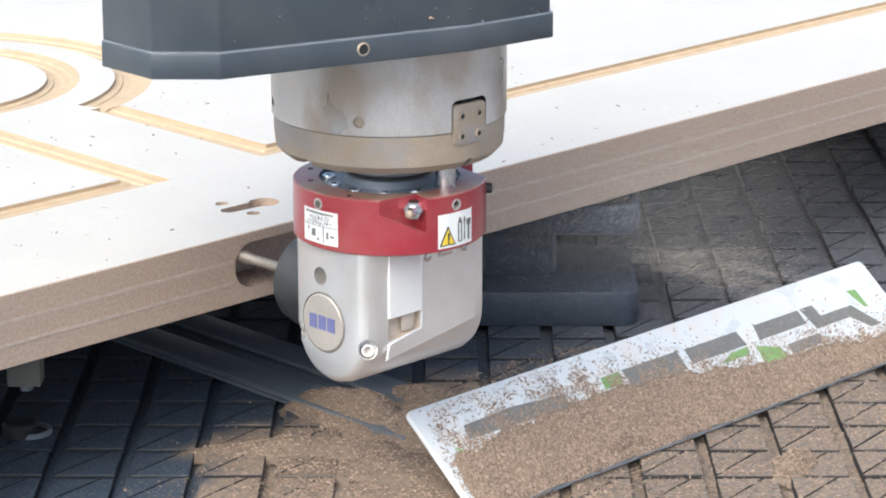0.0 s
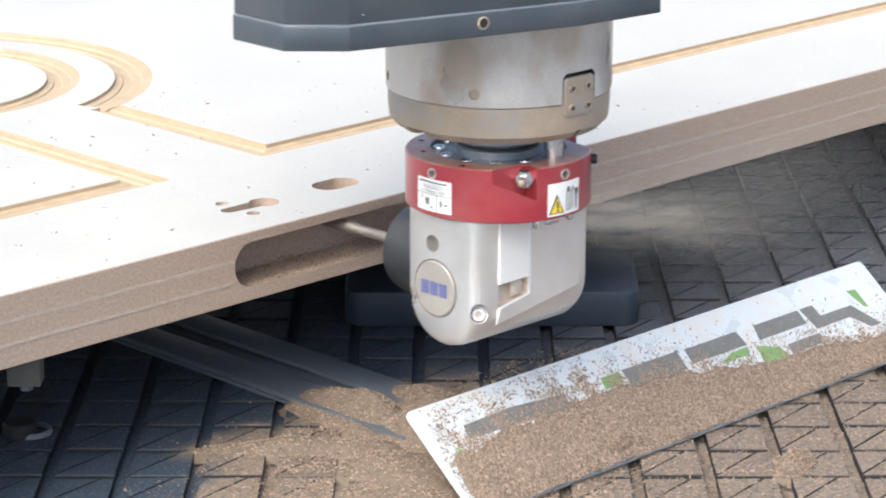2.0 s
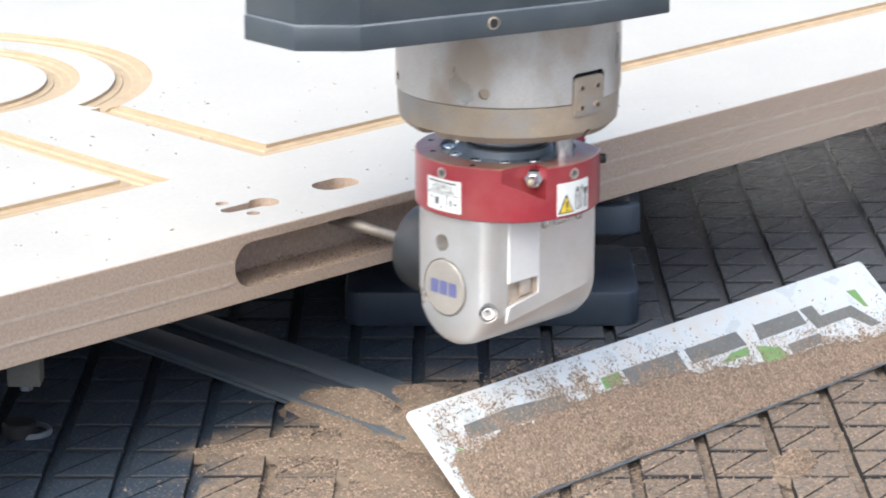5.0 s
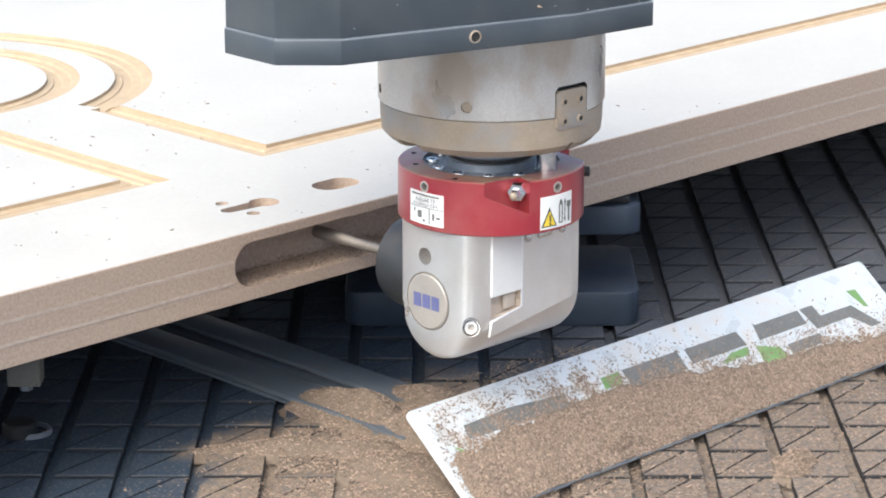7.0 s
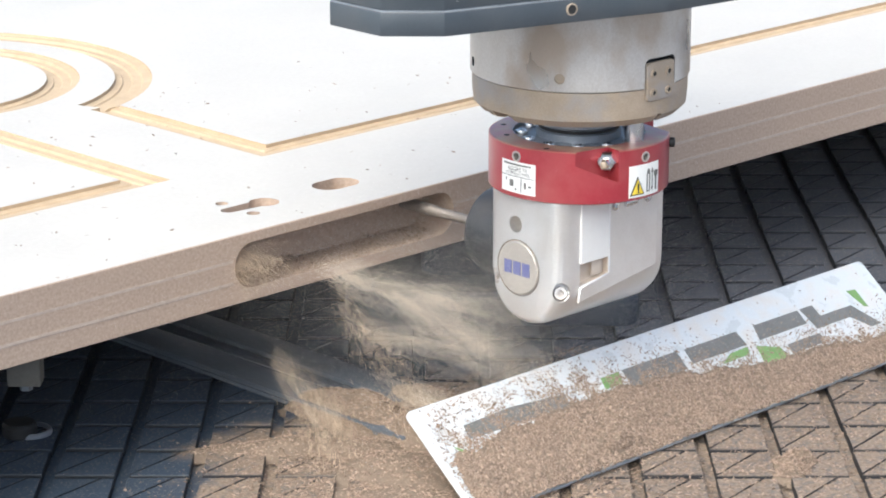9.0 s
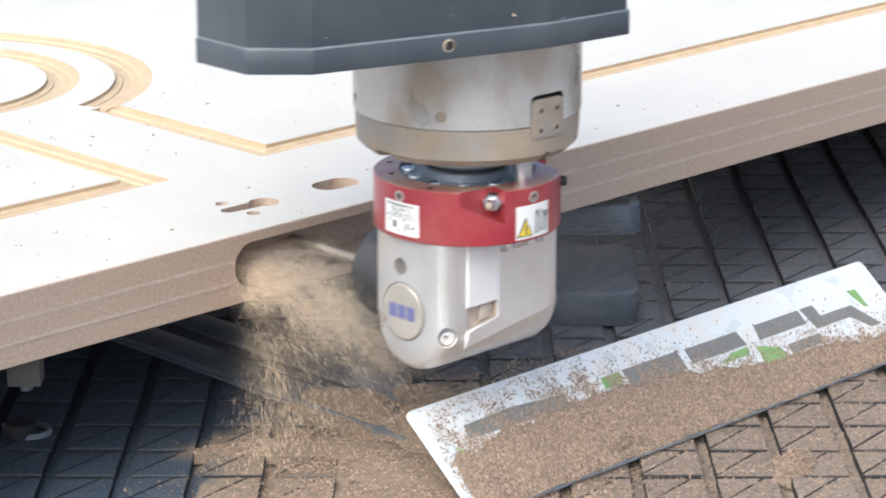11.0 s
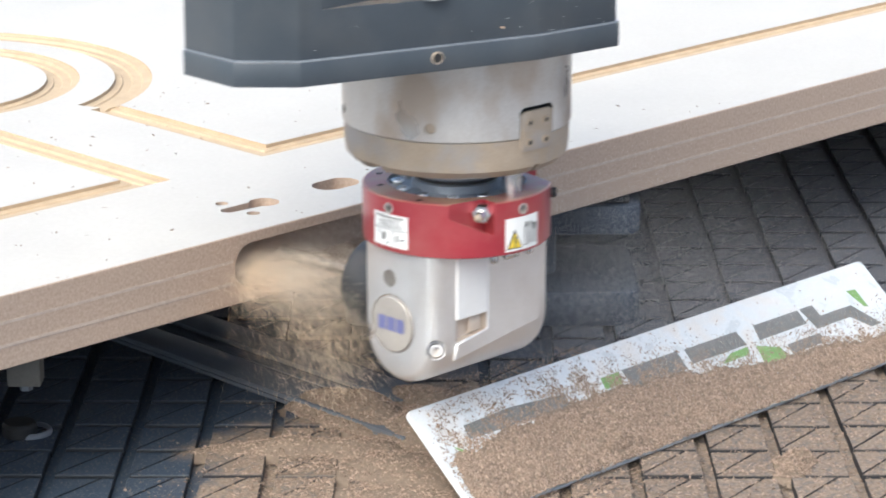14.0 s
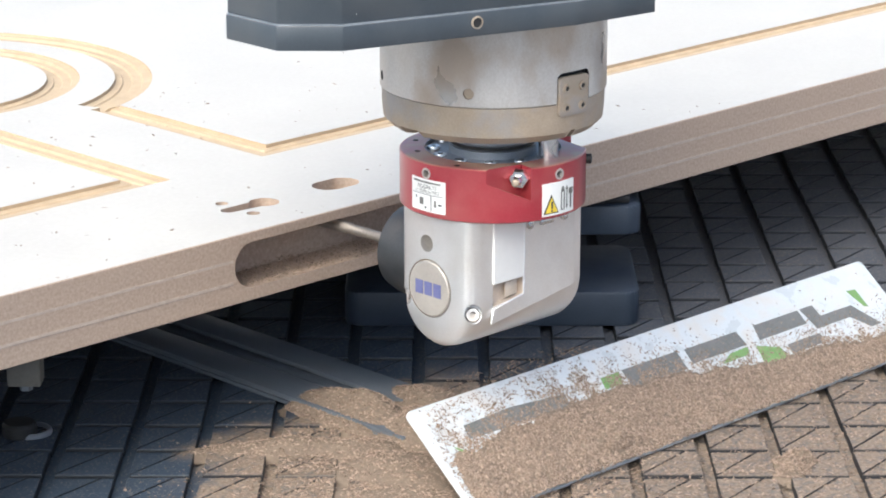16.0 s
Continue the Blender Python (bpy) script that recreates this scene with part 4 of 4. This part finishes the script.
def wisp(name, seed, count, length, wide, flat, mat_, long_share):
    """A fan of dust that opens along -y, torn into strands; some grains are long splinters."""
    r = random.Random(seed)
    items = []
    while len(items) < count:
        u = r.random() ** 0.85
        open_ = 0.40 + 0.75 * u
        if r.random() > 0.30 + 2.2 * u or r.random() > 0.25 + 3.0 * (1.0 - u):
            continue
        gx, gz = r.gauss(0, 1), max(-2.0, min(2.0, r.gauss(0, 1)))
        x, y, z = gx * wide * open_, -u * length, gz * flat * min(1.0, open_)
        bend = 0.010 * noise.noise(Vector((y * 40, seed, 0.5)))
        strand = noise.noise(Vector((gx * 1.9 + seed * 3.1, y * 24, gz * 1.6))) + 0.5 * noise.noise(Vector((x * 260, y * 70, z * 260 + seed)))
        if strand < -0.30 + 0.75 * r.random() * (0.4 + u):
            continue
        way = Vector((gx * wide, -length * 0.9, gz * flat)).normalized()
        way = (way + Vector((r.gauss(0, 0.22), r.gauss(0, 0.22), r.gauss(0, 0.22)))).normalized()
        if r.random() < long_share * (0.3 + u):
            items.append((Vector((x * 1.25 + bend, y * 1.1, z)), way * r.uniform(0.0008, 0.0030), r.uniform(0.00010, 0.00018)))
        else:
            items.append((Vector((x + bend, y, z)), Vector((r.gauss(0, 1), r.gauss(0, 1), r.gauss(0, 1))).normalized() * r.uniform(0.00010, 0.00028), 0.00005))
    return grains(name, items, mat_)


def airborne(name, me, label):
    ob = new(name, me)
    return tagged(ob, label, "airborne dust", "airborne dust", "stuff")


JET_MESHES = [wisp("dust_jet", 40 + k, 12000, 0.072 + 0.008 * k, 0.017 + 0.003 * k, 0.0080, M_AIRDUST, 0.055) for k in range(4)]
VEIL_MESHES = [wisp("dust_veil", 50 + k, 30000, 0.080 + 0.012 * k, 0.026 + 0.004 * k, 0.0085, M_PALEDUST, 0.008) for k in range(3)]
MOUTH_MESH = wisp("dust_jet", 61, 24000, 0.032, 0.0125, 0.0085, M_AIRDUST, 0.02)
JETS = [airborne("dust_jet", JET_MESHES[k % 4], "tan wood dust and splinters thrown from the cut") for k in range(8)]
VEILS = [airborne("dust_veil", VEIL_MESHES[k % 3], "pale veil of fine wood dust in the air") for k in range(7)]
BLOWN_MESHES = [wisp("dust_veil", 55 + k, 30000, 0.125 + 0.015 * k, 0.040, 0.0088, M_PALEDUST, 0.006) for k in range(2)]
BLOWN = [airborne("dust_veil", BLOWN_MESHES[k % 2], "pale wood dust blown along the door's edge") for k in range(8)]
MOUTH = airborne("dust_jet", MOUTH_MESH, "dense orange-tan dust at the mortise's mouth")
# finer dust that hangs in the air round the head and drifts with each pass
r_ = random.Random(81)
HAZE = airborne("dust_haze", grains("dust_haze", [(Vector((r_.gauss(0, 0.085), r_.gauss(0, 0.05), r_.gauss(0, 0.026))), Vector((r_.gauss(0, 1), r_.gauss(0, 1), r_.gauss(0, 1))).normalized() * 0.00018, 0.00005) for _ in range(190000)], M_HAZE), "thin haze of fine pale wood dust in the air")


# ---------- blocks of the machine table ----------
def block_mesh(name, w, d, h, rnd_):
    """One block, split by a thin saw slit from its near corner to its far edge, edges chamfered."""
    e, slit = 0.0007, 0.0009
    bm = bmesh.new()
    A = [(-w, -d + 0.002), (0.50 * w, d), (-w, d)]
    B = [(-w, -d), (w, -d), (w, d), (0.50 * w + 2 * slit, d), (-w + slit, -d + 0.0012)]
    for poly in (A, B):
        cx, cy = sum(p_[0] for p_ in poly) / len(poly), sum(p_[1] for p_ in poly) / len(poly)
        lo = [bm.verts.new((x, y, -h)) for x, y in poly]
        mid = [bm.verts.new((x, y, -e)) for x, y in poly]
        hi = [bm.verts.new((cx + (x - cx) * (1 - e / max(0.008, abs(x - cx) + abs(y - cy)) * 1.4), cy + (y - cy) * (1 - e / max(0.008, abs(x - cx) + abs(y - cy)) * 1.4), 0)) for x, y in poly]
        n = len(poly)
        for i in range(n):
            j = (i + 1) % n
            bm.faces.new((lo[i], lo[j], mid[j], mid[i]))
            bm.faces.new((mid[i], mid[j], hi[j], hi[i]))
        bm.faces.new(hi)
    return bm


A0, B0 = -0.0166, 1.5351
bm = block_mesh("block", PITCH_A / 2 - 0.0040, PITCH_B / 2 - 0.0026, BLOCK_H, random.Random(3))
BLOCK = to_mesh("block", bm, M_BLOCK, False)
rest_v, rest_f = [], []
count = 0
for j in range(-6, 34):
    for i in range(-12, 16):
        a, b = A0 + (i + 0.5) * PITCH_A, B0 + (j + 0.5) * PITCH_B
        half = 0.03 + b * 0.17
        if abs(a) > half + 0.02:
            continue
        jit = random.Random(i * 97 + j * 13)
        m = grid_pose(a + jit.uniform(-0.0004, 0.0004), b + jit.uniform(-0.0004, 0.0004), jit.uniform(-0.0006, 0.0004), jit.uniform(-0.5, 0.5))
        if -4 <= j <= 18 and count < 300:
            ob = new("block", BLOCK)
            ob.parent = table
            ob.matrix_basis = m
            count += 1
        else:
            k = len(rest_v)
            rest_v += [m @ v.co for v in BLOCK.vertices]
            rest_f += [tuple(k + q for q in p_.vertices) for p_ in BLOCK.polygons]
me = bpy.data.meshes.new("blocks")
me.from_pydata(rest_v, [], rest_f)
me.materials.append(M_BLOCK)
rest = new("block_field", me)
rest.parent = table
tagged(rest, "black table blocks further back", kind="stuff")


# ---------- what moves ----------
def motions():
    # along the door's edge (m), up (m), by the second
    run = [(0.0, -0.0895, 0.0034), (0.1, -0.0912, 0.0005), (0.2, -0.0913, -0.0030), (0.3, -0.0860, -0.0058), (0.4, -0.0730, -0.0063), (0.5, -0.0556, -0.0063),
           (1.0, 0.0384, -0.0061), (1.1, 0.0560, -0.0061), (1.2, 0.0695, -0.0060), (1.3, 0.0745, -0.0050), (1.4, 0.0754, -0.0010), (1.5, 0.0750, 0.0032), (1.6, 0.0685, 0.0045),
           (1.7, 0.0536, 0.0045), (1.8, 0.0360, 0.0043), (1.9, 0.0170, 0.0042), (2.0, -0.0004, 0.0042), (2.1, -0.0045, 0.0050), (2.2, -0.0052, 0.0070), (2.3, -0.0060, 0.0088),
           (2.4, -0.0150, 0.0093), (2.5, -0.0297, 0.0095), (2.8, -0.0760, 0.0095), (3.0, -0.0961, 0.0048), (3.1, -0.0985, -0.0020), (3.2, -0.0985, -0.0080), (3.3, -0.0905, -0.0112),
           (3.4, -0.0770, -0.0115), (3.5, -0.0606, -0.0115), (4.0, 0.0335, -0.0114), (4.2, 0.0684, -0.0113), (4.33, 0.0760, -0.0090), (4.5, 0.0760, -0.0010), (4.62, 0.0690, 0.0025),
           (5.05, 0.0000, 0.0030), (5.2, -0.0050, 0.0020), (5.7, -0.0053, -0.0040), (6.3, -0.0053, -0.0061), (6.4, -0.0046, -0.0030), (6.5, -0.0038, -0.0003), (6.7, -0.0048, -0.0015),
           (7.0, -0.0066, -0.0024), (7.1, -0.0100, -0.0010), (7.2, -0.0200, 0.0010), (7.5, -0.0626, 0.0027), (7.6, -0.0795, 0.0026), (7.68, -0.0885, 0.0022), (7.78, -0.0940, 0.0010), (7.9, -0.0930, -0.0004),
           (8.0, -0.0821, -0.0008), (8.1, -0.0640, -0.0008), (8.5, 0.0108, -0.0007), (8.75, 0.0560, -0.0005), (8.9, 0.0700, 0.0000), (9.0, 0.0704, 0.0017), (9.1, 0.0660, 0.0026),
           (9.2, 0.0542, 0.0027), (9.55, -0.0020, 0.0030), (9.7, -0.0055, 0.0045), (9.85, -0.0070, 0.0070), (10.0, -0.0250, 0.0080), (10.4, -0.0890, 0.0070), (10.53, -0.0970, 0.0020),
           (10.65, -0.0950, -0.0030), (10.8, -0.0690, -0.0043), (11.3, 0.0253, -0.0043), (11.5, 0.0616, -0.0044), (11.6, 0.0720, -0.0040), (11.72, 0.0750, -0.0005), (11.85, 0.0735, 0.0040),
           (12.0, 0.0596, 0.0060), (12.3, 0.0040, 0.0065), (12.4, -0.0070, 0.0070), (12.5, -0.0105, 0.0074), (12.7, -0.0150, 0.0095), (12.8, -0.0260, 0.0105), (13.0, -0.0581, 0.0110),
           (13.3, -0.0965, 0.0100), (13.4, -0.1000, 0.0040), (13.5, -0.1001, -0.0034), (13.6, -0.0975, -0.0085), (13.7, -0.0885, -0.0097), (13.8, -0.0730, -0.0097), (14.0, -0.0354, -0.0097),
           (14.5, 0.0580, -0.0096), (14.6, 0.0700, -0.0090), (14.7, 0.0755, -0.0060), (14.8, 0.0785, 0.0000), (14.9, 0.0782, 0.0060), (15.0, 0.0730, 0.0101), (15.1, 0.0600, 0.0108),
           (15.4, 0.0090, 0.0110), (15.5, -0.0048, 0.0110), (15.65, -0.0060, 0.0095), (15.8, -0.0055, 0.0070), (16.0, -0.0051, 0.0052)]
    walk(head, [(t, pose(HX + x, HY, z)) for t, x, z in run])
    # dust thrown from the mortise's near end on each pass one way: start, strength, reach
    passes = ((0.36, 0.55, 0.8), (3.33, 0.95, 1.05), (8.02, 0.75, 1.1), (10.52, 0.65, 0.9), (13.70, 1.0, 1.15))
    rest = pose(-0.15, 0.34, 0.117)

    def away(t, turn):
        """Down through the grid and back to its place in the door."""
        return [(t, pose(-0.15, 0.62, -0.060, 20, 0, turn * 0.5)), (t + 0.18, pose(-0.15, 0.62, 0.117)), (t + 0.36, rest)]

    for k, ob in enumerate(JETS):
        r = random.Random(70 + k)
        rows = [(0.0, rest)]
        for t0, strength, reach in passes:
            tilt, turn = r.uniform(40, 80), r.uniform(-18, 55)
            out, side, drop = r.uniform(0.012, 0.040) * reach, r.uniform(-0.010, 0.070) * reach, r.uniform(0.012, 0.035)
            if (k * 5 % 8) / 8 >= strength:
                continue
            t1 = t0 + 0.085 * k
            rows += [(t1 - 0.30, rest), (t1 - 0.10, pose(-0.158, 0.082, 0.118, 0, 0, turn * 0.3)),
                     (t1 + 0.04, pose(-0.166, 0.012, 0.118, 18, 0, turn * 0.5)),
                     (t1 + 0.20, pose(-0.168 + side * 0.35, -out * 0.6, 0.116 - drop * 0.3, 0.7 * tilt, 0, turn * 0.8)),
                     (t1 + 0.38, pose(-0.168 + side * 0.8, -out, 0.112 - drop, tilt, 0, turn)),
                     (t1 + 0.58, pose(-0.168 + side, -out * 1.1, 0.058, tilt + 4, 0, turn)),
                     (t1 + 0.74, pose(-0.168 + side * 1.1, -out * 1.1, -0.012, tilt + 4, 0, turn))] + away(t1 + 0.98, turn)
        walk(ob, rows + [(16.0, rest)])
    # the finer part hangs longer and follows the head
    for k, ob in enumerate(VEILS):
        r = random.Random(170 + k)
        rows = [(0.0, rest)]
        for t0, strength, reach in passes:
            tilt, turn = r.uniform(12, 52), r.uniform(18, 68)
            x, y, z = r.uniform(-0.160, -0.075) * (0.75 + 0.25 / reach), -r.uniform(0.010, 0.050) * reach, r.uniform(0.075, 0.118)
            if (k * 4 % 7) / 7 >= strength:
                continue
            t1 = t0 + 0.10 + 0.06 * k
            rows += [(t1 - 0.30, rest), (t1 - 0.10, pose(-0.158, 0.090, 0.118, 0, 0, turn * 0.3)),
                     (t1 + 0.08, pose(-0.164, 0.010, 0.117, 10, 0, turn * 0.6)),
                     (t1 + 0.30, pose(-0.164 + 0.5 * (x + 0.164), 0.6 * y, 0.117 + 0.4 * (z - 0.117), 0.6 * tilt, 0, 0.8 * turn)),
                     (t1 + 0.55, pose(x, y, z, tilt, 8, turn)),
                     (t1 + 0.80, pose(x + 0.012, y - 0.012, z - 0.030, tilt + 6, 12, turn + 5)),
                     (t1 + 0.93, pose(x + 0.020, y - 0.018, 0.020, tilt + 8, 12, turn + 8)),
                     (t1 + 1.04, pose(x + 0.020, y - 0.018, -0.060, tilt, 5, turn))] + away(t1 + 1.36, turn)
        walk(ob, rows + [(16.0, rest)])
    rows = [(0.0, rest)]
    for t0, strength, reach in passes:
        rows += [(t0 - 0.25, rest), (t0 - 0.02, pose(-0.160, 0.050, 0.118)), (t0 + 0.12, pose(-0.168, 0.010, 0.118, 12, 0, 8)), (t0 + 0.40, pose(-0.169, 0.002, 0.117, 34, 0, 16)),
                 (t0 + 0.55 + 0.25 * strength, pose(-0.170, -0.002, 0.114, 46, 0, 20)), (t0 + 0.72 + 0.25 * strength, pose(-0.166, 0.012, 0.117, 20, 0, 14)), (t0 + 0.90 + 0.25 * strength, pose(-0.160, 0.060, 0.118)), (t0 + 1.50, rest)]
    walk(MOUTH, rows + [(16.0, rest)])
    # thinner dust blown the other way, past the head
    for k, ob in enumerate(BLOWN):
        r = random.Random(270 + k)
        rest2 = pose(0.12, 0.34, 0.117)
        turn = r.uniform(62, 84)
        x, y, z = r.uniform(0.050, 0.230), r.uniform(-0.070, -0.030), r.uniform(0.085, 0.130)
        if k == 4:
            rows = [(0.0, pose(x, y, z - 0.02, 8, 0, turn)), (0.30, pose(x + 0.02, y, z - 0.045, 10, 0, turn)), (0.55, pose(x + 0.02, y, -0.060, 20, 0, turn))]
            rows += [(0.80, pose(0.12, 0.75, -0.060, 0, 0, turn * 0.5)), (1.00, pose(0.12, 0.75, 0.117)), (1.20, rest2)]
        else:
            rows = [(0.0, rest2)]
        for t0, strength in ((1.78, 0.45), (7.22, 1.0), (10.05, 0.5), (12.85, 0.25)):
            if (k * 3 % 8) / 8 >= strength:
                continue
            t1 = t0 + 0.03 * k
            rows += [(t1 - 0.28, rest2), (t1 - 0.10, pose(0.010, 0.080, 0.117, 0, 0, turn * 0.3)), (t1 + 0.04, pose(0.000, 0.010, 0.117, 4, 0, turn * 0.8)),
                     (t1 + 0.22, pose(0.6 * x, y, 0.5 * (z + 0.117), 6, 0, turn)), (t1 + 0.40, pose(x + 0.03, y, z, 8, 0, turn + 3)), (t1 + 0.55, pose(x + 0.08, y - 0.01, z - 0.015, 14, 0, turn + 5)),
                     (t1 + 0.70, pose(x + 0.11, y - 0.01, 0.030, 18, 0, turn + 5)), (t1 + 0.84, pose(x + 0.12, y - 0.01, -0.060, 18, 0, turn)),
                     (t1 + 1.30, pose(0.12, 0.75, -0.060, 0, 0, turn * 0.5)), (t1 + 1.46, pose(0.12, 0.75, 0.117)), (t1 + 1.64, rest2)]
        walk(ob, rows + [(16.0, rest2)])
    # the fine haze drifts to and fro between the mortise's two ends
    drift_rows = [(0.0, 0.16, -0.05), (0.9, 0.30, -0.05), (1.5, 0.60, 0.10), (1.9, 0.30, -0.04), (2.3, 0.20, -0.05), (3.2, 0.16, -0.06), (4.0, 0.00, -0.14), (4.8, 0.20, -0.05), (5.8, 0.80, 0.05), (7.0, 0.85, 0.05), (7.6, 0.22, -0.05), (8.3, 0.16, -0.05),
                  (9.0, -0.06, -0.10), (10.2, 0.15, -0.05), (11.3, -0.06, -0.08), (12.1, 0.34, -0.05), (12.5, 0.42, -0.05), (13.0, 0.30, -0.05), (13.5, 0.16, -0.05), (14.0, 0.05, -0.12), (14.5, -0.02, -0.18), (15.0, 0.05, -0.14), (15.5, 0.34, -0.05), (16.0, 0.70, 0.0)]
    walk(HAZE, [(t, pose(x, y, 0.095 + 0.006 * math.sin(3 * t), 0, 0, 8 * math.sin(1.3 * t))) for t, x, y in drift_rows])



motions()
